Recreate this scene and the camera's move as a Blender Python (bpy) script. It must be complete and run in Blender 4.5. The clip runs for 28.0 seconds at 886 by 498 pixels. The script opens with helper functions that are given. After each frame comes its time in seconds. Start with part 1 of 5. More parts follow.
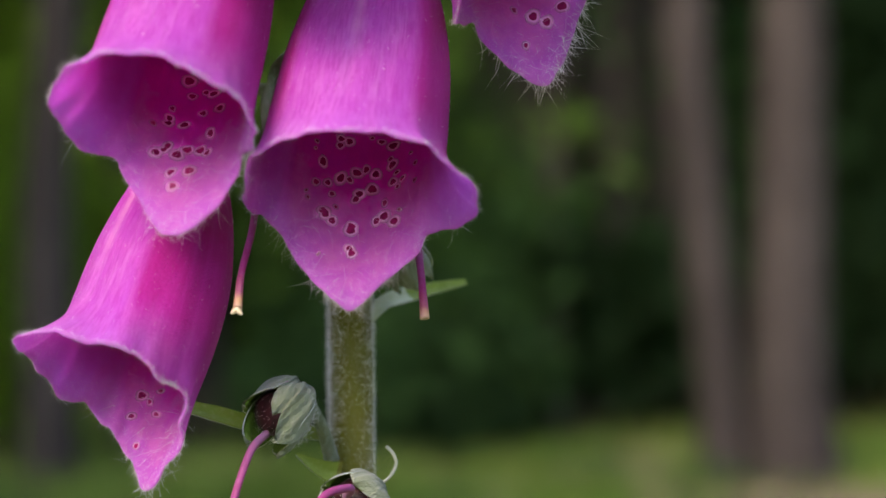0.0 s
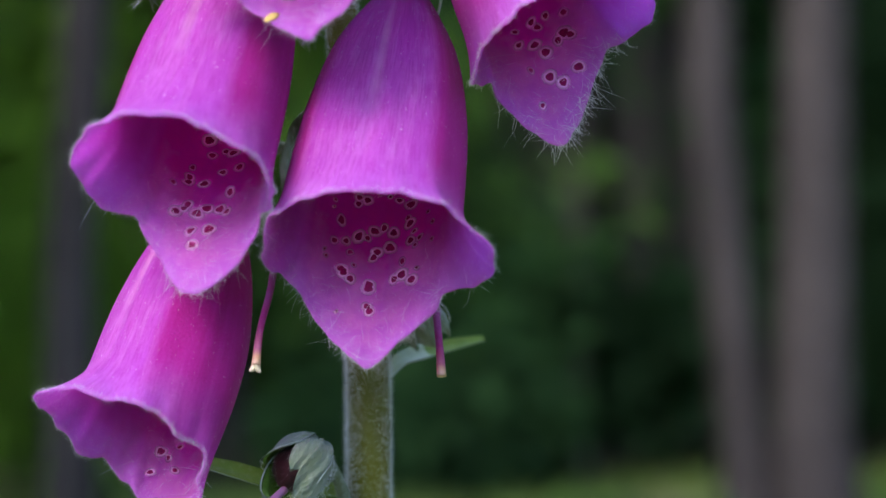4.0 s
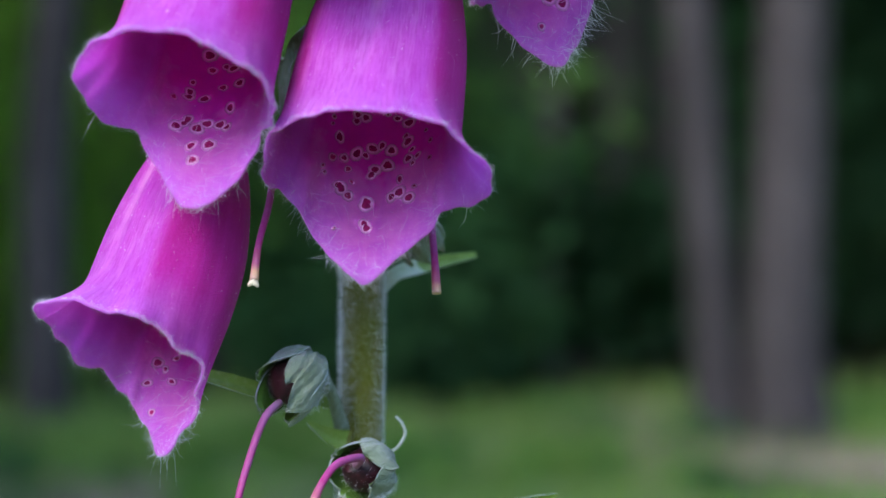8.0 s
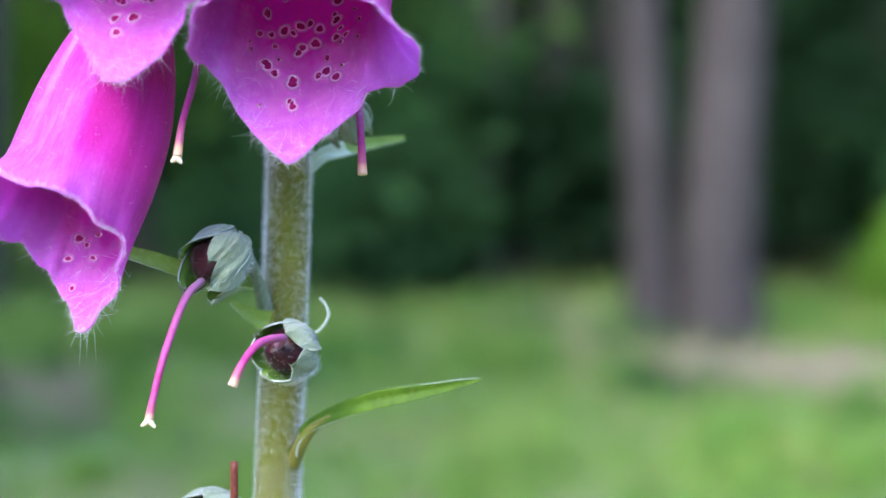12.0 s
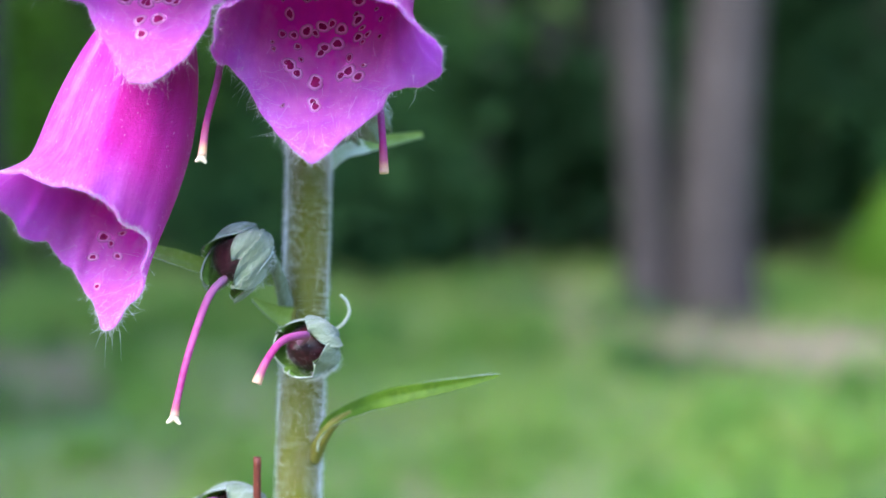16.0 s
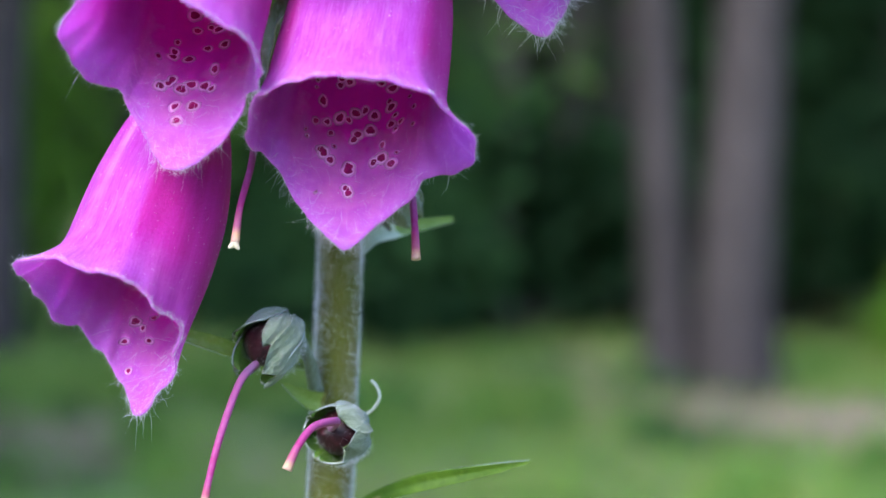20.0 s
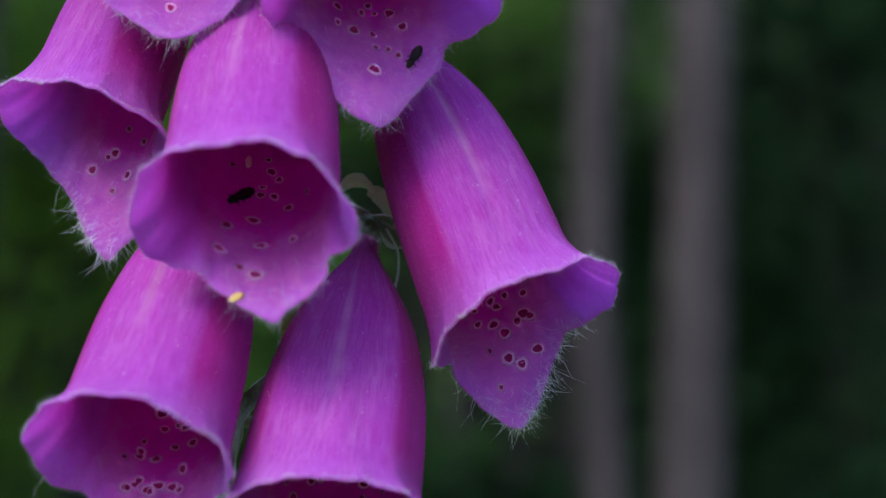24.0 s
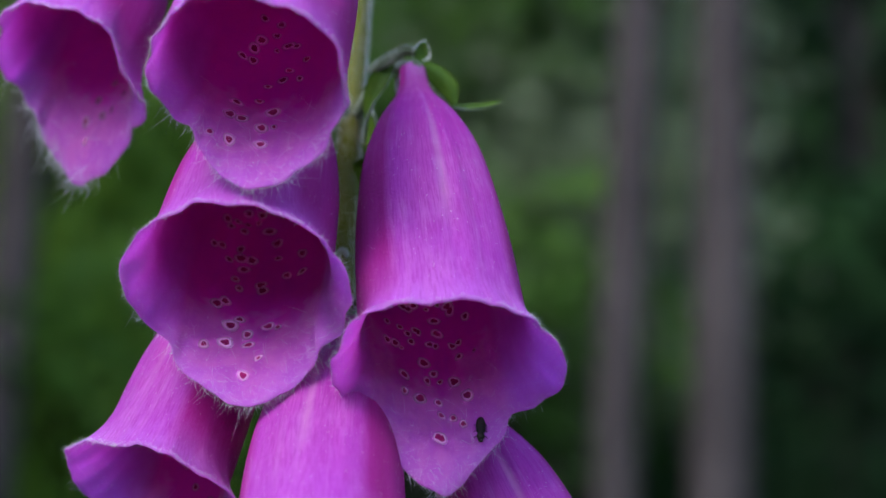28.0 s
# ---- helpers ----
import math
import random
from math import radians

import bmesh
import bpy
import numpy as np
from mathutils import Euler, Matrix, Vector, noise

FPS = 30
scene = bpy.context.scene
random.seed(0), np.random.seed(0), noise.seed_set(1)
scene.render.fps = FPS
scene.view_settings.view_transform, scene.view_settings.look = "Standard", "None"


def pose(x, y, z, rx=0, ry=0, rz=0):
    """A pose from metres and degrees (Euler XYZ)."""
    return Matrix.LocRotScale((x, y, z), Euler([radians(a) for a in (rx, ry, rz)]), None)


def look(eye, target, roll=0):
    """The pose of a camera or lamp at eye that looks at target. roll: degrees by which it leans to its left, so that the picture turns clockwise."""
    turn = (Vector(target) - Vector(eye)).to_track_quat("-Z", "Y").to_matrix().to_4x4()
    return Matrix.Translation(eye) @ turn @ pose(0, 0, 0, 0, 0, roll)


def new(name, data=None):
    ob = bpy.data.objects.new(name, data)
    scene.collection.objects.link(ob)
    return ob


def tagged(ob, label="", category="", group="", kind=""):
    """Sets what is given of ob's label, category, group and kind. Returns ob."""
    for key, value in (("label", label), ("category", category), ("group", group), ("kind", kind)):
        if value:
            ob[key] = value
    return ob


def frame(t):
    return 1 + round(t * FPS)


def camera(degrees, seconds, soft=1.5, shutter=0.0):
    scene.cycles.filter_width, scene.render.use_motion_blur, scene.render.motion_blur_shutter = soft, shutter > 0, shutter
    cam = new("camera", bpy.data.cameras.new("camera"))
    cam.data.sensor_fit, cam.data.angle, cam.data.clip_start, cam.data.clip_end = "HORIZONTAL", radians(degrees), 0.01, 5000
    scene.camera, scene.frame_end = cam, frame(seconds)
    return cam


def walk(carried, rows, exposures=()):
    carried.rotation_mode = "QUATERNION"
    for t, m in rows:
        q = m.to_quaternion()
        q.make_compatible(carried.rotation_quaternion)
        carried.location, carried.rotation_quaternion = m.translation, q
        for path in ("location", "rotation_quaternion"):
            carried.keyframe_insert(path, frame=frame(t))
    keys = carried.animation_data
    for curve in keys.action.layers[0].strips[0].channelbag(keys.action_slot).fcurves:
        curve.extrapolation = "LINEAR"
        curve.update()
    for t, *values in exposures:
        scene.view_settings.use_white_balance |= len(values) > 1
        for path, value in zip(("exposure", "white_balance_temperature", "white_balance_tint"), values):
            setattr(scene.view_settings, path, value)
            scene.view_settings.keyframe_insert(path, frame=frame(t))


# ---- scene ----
cam = camera(25.25, 28.0)
cam.data.dof.use_dof = True
cam.data.dof.focus_distance = 0.276
cam.data.dof.aperture_fstop = 14.0

# seconds, eye in metres, then turn to the left, tilt up and lean in degrees
PATH = [
    (0, 0.0216, -0.2944, 1.0022, 1.95, -0.52, -1.89),
    (0.5, 0.0230, -0.2950, 1.0010, 2.45, -0.01, -2.08),
    (1, 0.0206, -0.2957, 1.0037, 2.67, 0.33, -1.33),
    (1.5, 0.0240, -0.2968, 1.0036, 2.48, 0.29, -1.40),
    (2, 0.0224, -0.2989, 1.0034, 2.37, -0.31, -0.77),
    (2.5, 0.0222, -0.2956, 1.0026, 2.01, -0.56, -1.53),
    (3, 0.0193, -0.2936, 1.0059, 2.15, -0.18, -0.77),
    (3.5, 0.0225, -0.2968, 1.0039, 2.50, 0.93, -1.78),
    (5.5, 0.0204, -0.2955, 1.0057, 2.84, 0.10, -1.13),
    (6, 0.0186, -0.2959, 1.0065, 2.77, 0.32, -0.91),
    (6.5, 0.0222, -0.2981, 1.0069, 2.38, 0.36, -1.14),
    (7, 0.0207, -0.2983, 1.0069, 2.16, 0.10, -0.74),
    (7.5, 0.0223, -0.2999, 1.0048, 2.06, -0.09, -0.96),
    (8, 0.0196, -0.2995, 1.0062, 1.89, -2.01, -0.74),
    (8.5, 0.0221, -0.3007, 1.0060, 1.64, -2.47, -0.84),
    (9, 0.0209, -0.3010, 1.0061, 1.61, -2.49, -0.55),
    (9.5, 0.0215, -0.3012, 1.0063, 1.39, -3.25, -0.24),
    (10, 0.0236, -0.3001, 1.0038, 1.27, -3.90, -0.59),
    (10.5, 0.0216, -0.2990, 1.0037, 1.15, -4.36, -0.30),
    (11, 0.0218, -0.2983, 1.0029, 1.03, -4.88, -0.26),
    (11.5, 0.0216, -0.2985, 1.0032, 0.81, -5.26, 0.27),
    (12, 0.0212, -0.2977, 1.0041, 0.08, -5.02, 0.59),
    (12.5, 0.0202, -0.2984, 1.0054, -0.68, -4.69, 0.63),
    (13, 0.0194, -0.2965, 1.0063, -0.55, -4.25, 0.24),
    (13.5, 0.0209, -0.2987, 1.0042, 0.79, -3.38, -0.08),
    (15.5, 0.0186, -0.3010, 1.0056, 0.03, -4.79, 0.32),
    (16, 0.0176, -0.3003, 1.0068, -0.05, -5.59, 0.50),
    (16.5, 0.0179, -0.2986, 1.0084, -0.73, -7.13, 0.74),
    (17, 0.0207, -0.2994, 1.0037, -0.45, -7.29, 0.38),
    (17.5, 0.0203, -0.3009, 1.0027, -0.52, -7.14, 0.43),
    (18, 0.0136, -0.2984, 1.0098, -0.28, -7.96, 0.62),
    (18.5, 0.0214, -0.2992, 1.0076, 0.34, -6.92, 0.54),
    (19, 0.0151, -0.2997, 1.0053, 0.54, -5.51, 0.63),
    (19.5, 0.0133, -0.2996, 1.0091, 0.39, -4.75, 1.44),
    (20, 0.0158, -0.3002, 1.0094, 0.53, -3.62, 0.83),
    (20.5, 0.0143, -0.2992, 1.0109, 0.68, -2.71, 0.86),
    (21, 0.0100, -0.2997, 1.0118, 0.55, -1.54, 2.01),
    (21.5, 0.0132, -0.2987, 1.0108, 0.57, 0.58, 1.56),
    (22, 0.0109, -0.2973, 1.0145, -0.62, 1.33, 1.56),
    (22.5, 0.0117, -0.2971, 1.0138, -1.19, 3.38, 1.25),
    (24.5, 0.0116, -0.2939, 1.0168, -0.96, 7.74, -0.36),
    (25, 0.0204, -0.2979, 1.0165, -1.27, 10.13, -0.21),
    (25.5, 0.0164, -0.2963, 1.0164, -1.62, 12.39, -1.42),
    (26, 0.0248, -0.2977, 1.0169, -1.60, 13.62, -2.22),
    (26.5, 0.0136, -0.3018, 1.0215, -1.19, 14.23, 0.01),
    (27, 0.0096, -0.3042, 1.0231, -0.96, 14.44, 0.42),
    (27.5, 0.0067, -0.3058, 1.0258, -0.68, 14.04, 1.03),
    (28, 0.0055, -0.3030, 1.0273, -0.40, 14.38, 0.62),
]


def aim(x, y, z, turn, tilt, lean):
    a, b = radians(turn), radians(tilt)
    way = Vector((-math.sin(a) * math.cos(b), math.cos(a) * math.cos(b), math.sin(b)))
    return look((x, y, z), Vector((x, y, z)) + way, lean)


# the clip's camera warms, cools and brightens as a cloud draws over the sun
EXPOSURES = [(0, 2.25, 8100, 18), (2, 2.15, 7900, 18), (3, 2.17, 6950, 16), (6, 2.08, 5900, 15), (7, 2.23, 5750, 15), (8, 2.23, 5800, 11), (9, 2.53, 5950, 11), (10, 2.88, 5900, 14), (13, 3.13, 5900, 14), (16, 3.12, 5850, 12), (17, 2.57, 5950, 10), (18, 2.22, 5900, 12), (19, 2.7, 5900, 12), (20, 2.72, 5900, 14), (21, 2.27, 5900, 13), (22, 1.80, 5850, 16), (24.5, 1.70, 5850, 18), (25, 1.70, 5850, 19), (26, 2.11, 5900, 15), (28, 1.83, 5850, 17)]
walk(cam, [(t, aim(*row)) for t, *row in PATH], EXPOSURES)

# ---- light ----
SUN_FROM = Vector((-0.40, -0.62, 0.67)).normalized()
sun = new("sun", bpy.data.lights.new("sun", "SUN"))
sun.data.energy, sun.data.angle, sun.data.color = 0.72, radians(24.0), (1.0, 0.94, 0.86)
sun.matrix_world = look((-4, -5, 6), Vector((-4, -5, 6)) - SUN_FROM)
world = bpy.data.worlds.new("world")
scene.world = world
world.use_nodes = True
sky = world.node_tree.nodes.new("ShaderNodeTexSky")
sky.sky_type, sky.sun_disc = "NISHITA", False
sky.sun_elevation = math.asin(SUN_FROM.z)
sky.sun_rotation = math.atan2(SUN_FROM.x, SUN_FROM.y)
sky_back = world.node_tree.nodes["Background"]
sky_back.inputs["Strength"].default_value = 0.15
world.node_tree.links.new(sky.outputs[0], sky_back.inputs["Color"])


# ---- materials ----
class Nodes:
    """A short hand for building one node material."""

    def __init__(self, name):
        self.mat = bpy.data.materials.new(name)
        self.mat.use_nodes = True
        self.tree = self.mat.node_tree
        self.bsdf = self.tree.nodes["Principled BSDF"]
        self.out = self.tree.nodes["Material Output"]

    def add(self, kind, **sets):
        node = self.tree.nodes.new("ShaderNode" + kind)
        for key, value in sets.items():
            if key in node.inputs:
                node.inputs[key].default_value = value
        return node

    def link(self, a, b):
        self.tree.links.new(a, b)

    def noise(self, coords, scale, detail=3.0, stretch=None, rough=0.55):
        if stretch:
            mapping = self.add("Mapping")
            mapping.inputs["Scale"].default_value = stretch
            self.link(coords, mapping.inputs["Vector"])
            coords = mapping.outputs[0]
        node = self.add("TexNoise", Scale=scale, Detail=detail, Roughness=rough)
        self.link(coords, node.inputs["Vector"])
        return node.outputs["Fac"]

    def ramp(self, fac, *stops):
        node = self.add("ValToRGB")
        band = node.color_ramp
        while len(band.elements) < len(stops):
            band.elements.new(0.5)
        for element, (place, colour) in zip(band.elements, stops):
            element.position = place
            element.color = (*colour, 1) if len(colour) == 3 else colour
        self.link(fac, node.inputs["Fac"])
        return node.outputs["Color"]

    def mix(self, fac, a, b, mode="MIX"):
        node = self.tree.nodes.new("ShaderNodeMix")
        node.data_type, node.blend_type = "RGBA", mode
        for value, socket in ((fac, node.inputs[0]), (a, node.inputs[6]), (b, node.inputs[7])):
            if isinstance(value, (int, float)):
                socket.default_value = value
            elif isinstance(value, tuple):
                socket.default_value = (*value, 1)
            else:
                self.link(value, socket)
        return node.outputs[2]

    def bump(self, height, strength, distance):
        node = self.add("Bump", Strength=strength, Distance=distance)
        self.link(height, node.inputs["Height"])
        self.link(node.outputs[0], self.bsdf.inputs["Normal"])
        return node.outputs[0]

    def finish(self, colour, rough=0.6, spec=0.3, sheen=0.0, through_light=0.0, glow_colour=None, sheen_rough=0.5):
        if isinstance(colour, tuple):
            self.bsdf.inputs["Base Color"].default_value = (*colour, 1)
        else:
            self.link(colour, self.bsdf.inputs["Base Color"])
        self.bsdf.inputs["Roughness"].default_value = rough
        self.bsdf.inputs["Specular IOR Level"].default_value = spec
        if sheen:
            self.bsdf.inputs["Sheen Weight"].default_value = sheen
            self.bsdf.inputs["Sheen Roughness"].default_value = sheen_rough
            self.bsdf.inputs["Sheen Tint"].default_value = (0.80, 0.82, 1.0, 1)
        if through_light:
            glow = self.add("BsdfTranslucent")
            tint = colour if glow_colour is None else glow_colour
            if isinstance(tint, tuple):
                glow.inputs["Color"].default_value = (*tint, 1)
            else:
                self.link(tint, glow.inputs["Color"])
            both = self.add("MixShader")
            if isinstance(through_light, float):
                both.inputs[0].default_value = through_light
            else:
                self.link(through_light, both.inputs[0])
            self.link(self.bsdf.outputs[0], both.inputs[1])
            self.link(glow.outputs[0], both.inputs[2])
            self.link(both.outputs[0], self.out.inputs["Surface"])
        return self.mat


def petal_outside():
    n = Nodes("petal_outside")
    uv = n.add("TexCoord").outputs["UV"]
    split = n.add("SeparateXYZ")
    n.link(uv, split.inputs[0])
    obj = n.add("TexCoord").outputs["Object"]
    along = n.ramp(split.outputs["Y"], (0.0, (0.55, 0.42, 0.38)), (0.07, (0.42, 0.10, 0.25)), (0.2, (0.50, 0.010, 0.37)),
                   (0.55, (0.52, 0.078, 0.49)), (0.88, (0.52, 0.108, 0.54)), (1.0, (0.57, 0.18, 0.64)))
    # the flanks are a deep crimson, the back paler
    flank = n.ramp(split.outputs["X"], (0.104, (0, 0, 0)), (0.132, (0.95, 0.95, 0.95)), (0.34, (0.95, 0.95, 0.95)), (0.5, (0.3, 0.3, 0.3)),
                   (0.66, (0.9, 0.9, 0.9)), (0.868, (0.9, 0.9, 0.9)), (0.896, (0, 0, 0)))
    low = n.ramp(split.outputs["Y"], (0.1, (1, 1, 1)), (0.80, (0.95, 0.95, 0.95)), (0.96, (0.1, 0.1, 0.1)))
    pale = n.ramp(split.outputs["X"], (0.0, (0.2, 0.2, 0.2)), (0.1, (0, 0, 0)), (0.89, (0, 0, 0)), (0.95, (0.3, 0.3, 0.3)))
    along = n.mix(n.mix(1.0, pale, n.ramp(n.noise(obj, 60.0, 3.0), (0.35, (0.3, 0.3, 0.3)), (0.65, (1, 1, 1))), "MULTIPLY"), along, (0.72, 0.24, 0.64))
    # streaks: petal mottling, with the tube's glossy highlights painted in as pale bands
    streak = n.mix(0.4, n.noise(uv, 1.0, 4.0, (46, 1.7, 1)), n.noise(obj, 130.0, 3.0))
    fine = n.noise(uv, 1.0, 2.0, (330, 14, 1))
    colour = n.mix(n.ramp(streak, (0.49, (0, 0, 0)), (0.61, (0.85, 0.85, 0.85))), along, (0.60, 0.17, 0.58))
    colour = n.mix(n.ramp(fine, (0.46, (0, 0, 0)), (0.62, (0.7, 0.7, 0.7))), colour, (0.34, 0.006, 0.28))
    back = n.ramp(split.outputs["X"], (0.0, (1, 1, 1)), (0.012, (0, 0, 0)), (0.984, (0, 0, 0)), (0.994, (1, 1, 1)))
    stretch_of = n.ramp(split.outputs["Y"], (0.22, (0, 0, 0)), (0.4, (0.8, 0.8, 0.8)), (0.62, (0.6, 0.6, 0.6)), (0.74, (0, 0, 0)))
    colour = n.mix(n.mix(1.0, back, stretch_of, "MULTIPLY"), colour, (0.72, 0.34, 0.60))
    blotch = n.noise(obj, 90.0, 3.0)
    colour = n.mix(n.ramp(blotch, (0.4, (0, 0, 0)), (0.75, (0.4, 0.4, 0.4))), colour, (0.44, 0.010, 0.48))
    # pale velvety grain, thickest towards the rim
    velvet = n.ramp(n.noise(obj, 3400.0, 3.0, None, 0.7), (0.46, (0, 0, 0)), (0.64, (0.75, 0.75, 0.75)))
    thick = n.ramp(split.outputs["Y"], (0.2, (0.2, 0.2, 0.2)), (0.8, (0.28, 0.28, 0.28)), (1.0, (0.6, 0.6, 0.6)))
    colour = n.mix(n.mix(1.0, velvet, thick, "MULTIPLY"), colour, (0.70, 0.27, 0.74))
    specks = n.ramp(n.noise(obj, 1500.0, 2.0), (0.725, (0, 0, 0)), (0.745, (0.8, 0.8, 0.8)))
    colour = n.mix(specks, colour, (0.86, 0.72, 0.84))
    dusk = n.ramp(n.noise(obj, 420.0, 4.0), (0.42, (0, 0, 0)), (0.72, (0.3, 0.3, 0.3)))
    colour = n.mix(dusk, colour, (0.36, 0.006, 0.40))
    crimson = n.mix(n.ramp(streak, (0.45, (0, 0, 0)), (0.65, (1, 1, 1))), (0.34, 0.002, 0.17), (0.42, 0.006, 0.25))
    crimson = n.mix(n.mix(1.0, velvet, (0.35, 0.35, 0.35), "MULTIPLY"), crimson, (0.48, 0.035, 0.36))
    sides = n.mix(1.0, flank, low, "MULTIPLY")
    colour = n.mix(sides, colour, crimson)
    n.bump(n.mix(0.35, n.noise(obj, 3000.0, 3.0, None, 0.7), streak), 0.9, 0.0004)
    glow = n.ramp(split.outputs["Y"], (0.3, (0.95, 0.08, 0.64)), (0.65, (0.92, 0.11, 0.70)), (0.88, (0.84, 0.15, 0.74)), (1.0, (0.84, 0.28, 0.86)))
    glow = n.mix(n.ramp(streak, (0.49, (0, 0, 0)), (0.63, (0.5, 0.5, 0.5))), glow, (0.97, 0.34, 0.86))
    glow = n.mix(sides, glow, (0.58, 0.008, 0.30))
    lobes = n.ramp(split.outputs["X"], (0.12, (0, 0, 0)), (0.22, (1, 1, 1)), (0.33, (1, 1, 1)), (0.40, (0, 0, 0)),
                   (0.60, (0, 0, 0)), (0.67, (1, 1, 1)), (0.78, (1, 1, 1)), (0.88, (0, 0, 0)))
    outer = n.ramp(split.outputs["Y"], (0.66, (0, 0, 0)), (0.84, (1, 1, 1)))
    thin = n.mix(n.mix(1.0, lobes, outer, "MULTIPLY"), (0.46, 0.46, 0.46), (0.85, 0.85, 0.85))
    thin = n.mix(sides, thin, (0.22, 0.22, 0.22))
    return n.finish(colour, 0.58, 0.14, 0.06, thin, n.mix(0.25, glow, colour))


def petal_inside():
    n = Nodes("petal_inside")
    uv = n.add("TexCoord").outputs["UV"]
    split = n.add("SeparateXYZ")
    n.link(uv, split.inputs[0])
    obj = n.add("TexCoord").outputs["Object"]
    along = n.ramp(split.outputs["Y"], (0.0, (0.35, 0.05, 0.2)), (0.45, (0.62, 0.010, 0.42)), (0.74, (0.66, 0.028, 0.50)),
                   (0.87, (0.59, 0.105, 0.58)), (1.0, (0.59, 0.20, 0.70)))
    # side lobes painted paler violet to stand in for sky light on them
    lobes = n.ramp(split.outputs["X"], (0.12, (0, 0, 0)), (0.22, (0.8, 0.8, 0.8)), (0.335, (0.85, 0.85, 0.85)), (0.36, (0, 0, 0)),
                   (0.64, (0, 0, 0)), (0.665, (0.85, 0.85, 0.85)), (0.78, (0.8, 0.8, 0.8)), (0.88, (0, 0, 0)))
    outer = n.ramp(split.outputs["Y"], (0.60, (0, 0, 0)), (0.80, (1, 1, 1)))
    along = n.mix(n.mix(1.0, lobes, outer, "MULTIPLY"), along, (0.61, 0.26, 0.86))
    # the lip: a rosier tongue than throat or lobes, painted paler for caught light
    tongue = n.ramp(split.outputs["X"], (0.345, (0, 0, 0)), (0.37, (1, 1, 1)), (0.63, (1, 1, 1)), (0.645, (0, 0, 0)))
    ahead = n.mix(0.25, split.outputs["Y"], n.noise(obj, 300.0, 2.0))
    front = n.ramp(ahead, (0.685, (0, 0, 0)), (0.735, (0.85, 0.85, 0.85)), (0.80, (0.65, 0.65, 0.65)), (0.87, (0.15, 0.15, 0.15)))
    tongue = n.mix(1.0, tongue, front, "MULTIPLY")
    colour = n.mix(tongue, along, (0.68, 0.19, 0.56))
    vein = n.noise(uv, 1.0, 3.0, (60, 3, 1))
    colour = n.mix(n.ramp(vein, (0.4, (0, 0, 0)), (0.8, (0.4, 0.4, 0.4))), colour, (0.46, 0.015, 0.60))
    velvet = n.ramp(n.noise(obj, 3400.0, 3.0, None, 0.7), (0.45, (0, 0, 0)), (0.64, (0.75, 0.75, 0.75)))
    thick = n.ramp(split.outputs["Y"], (0.70, (0.03, 0.03, 0.03)), (0.86, (0.40, 0.40, 0.40)), (1.0, (0.70, 0.70, 0.70)))
    colour = n.mix(n.mix(1.0, velvet, thick, "MULTIPLY"), colour, (0.70, 0.29, 0.78))
    fleece = n.ramp(n.noise(obj, 1300.0, 4.0, None, 0.65), (0.44, (0, 0, 0)), (0.62, (0.6, 0.6, 0.6)))
    colour = n.mix(n.mix(1.0, fleece, thick, "MULTIPLY"), colour, (0.68, 0.24, 0.70))
    dusk = n.ramp(n.noise(obj, 600.0, 4.0), (0.42, (0, 0, 0)), (0.68, (0.4, 0.4, 0.4)))
    colour = n.mix(dusk, colour, (0.44, 0.012, 0.50))
    n.bump(n.mix(0.3, n.noise(obj, 1600.0, 4.0, None, 0.7), vein), 1.0, 0.0005)
    glow = n.ramp(split.outputs["Y"], (0.3, (0.98, 0.08, 0.70)), (0.74, (0.97, 0.08, 0.70)), (0.86, (0.91, 0.28, 0.80)), (1.0, (0.90, 0.40, 0.90)))
    glow = n.mix(n.mix(1.0, lobes, outer, "MULTIPLY"), glow, (0.94, 0.48, 0.94))
    glow = n.mix(tongue, glow, (0.97, 0.42, 0.80))
    thin = n.mix(n.mix(1.0, lobes, outer, "MULTIPLY"), (0.60, 0.60, 0.60), (0.88, 0.88, 0.88))
    return n.finish(colour, 0.58, 0.14, 0.08, thin, n.mix(0.34, glow, colour))


def mottled(name, a, b, c, scale, rough=0.6, spec=0.3, sheen=0.0, through_light=0.0, bump=(0.3, 0.0002), fine=8.0, stretch=None, sheen_rough=0.5):
    """A surface of three tones: broad patches of a and b, with a fine grain of c."""
    n = Nodes(name)
    obj = n.add("TexCoord").outputs["Object"]
    broad, grain = n.noise(obj, scale, 4.0, stretch), n.noise(obj, scale * fine, 3.0, stretch)
    colour = n.mix(n.ramp(broad, (0.35, (0, 0, 0)), (0.65, (1, 1, 1))), a, b)
    colour = n.mix(n.ramp(grain, (0.5, (0, 0, 0)), (0.75, (0.7, 0.7, 0.7))), colour, c)
    n.bump(grain, *bump)
    return n.finish(colour, rough, spec, sheen, through_light, None, sheen_rough)


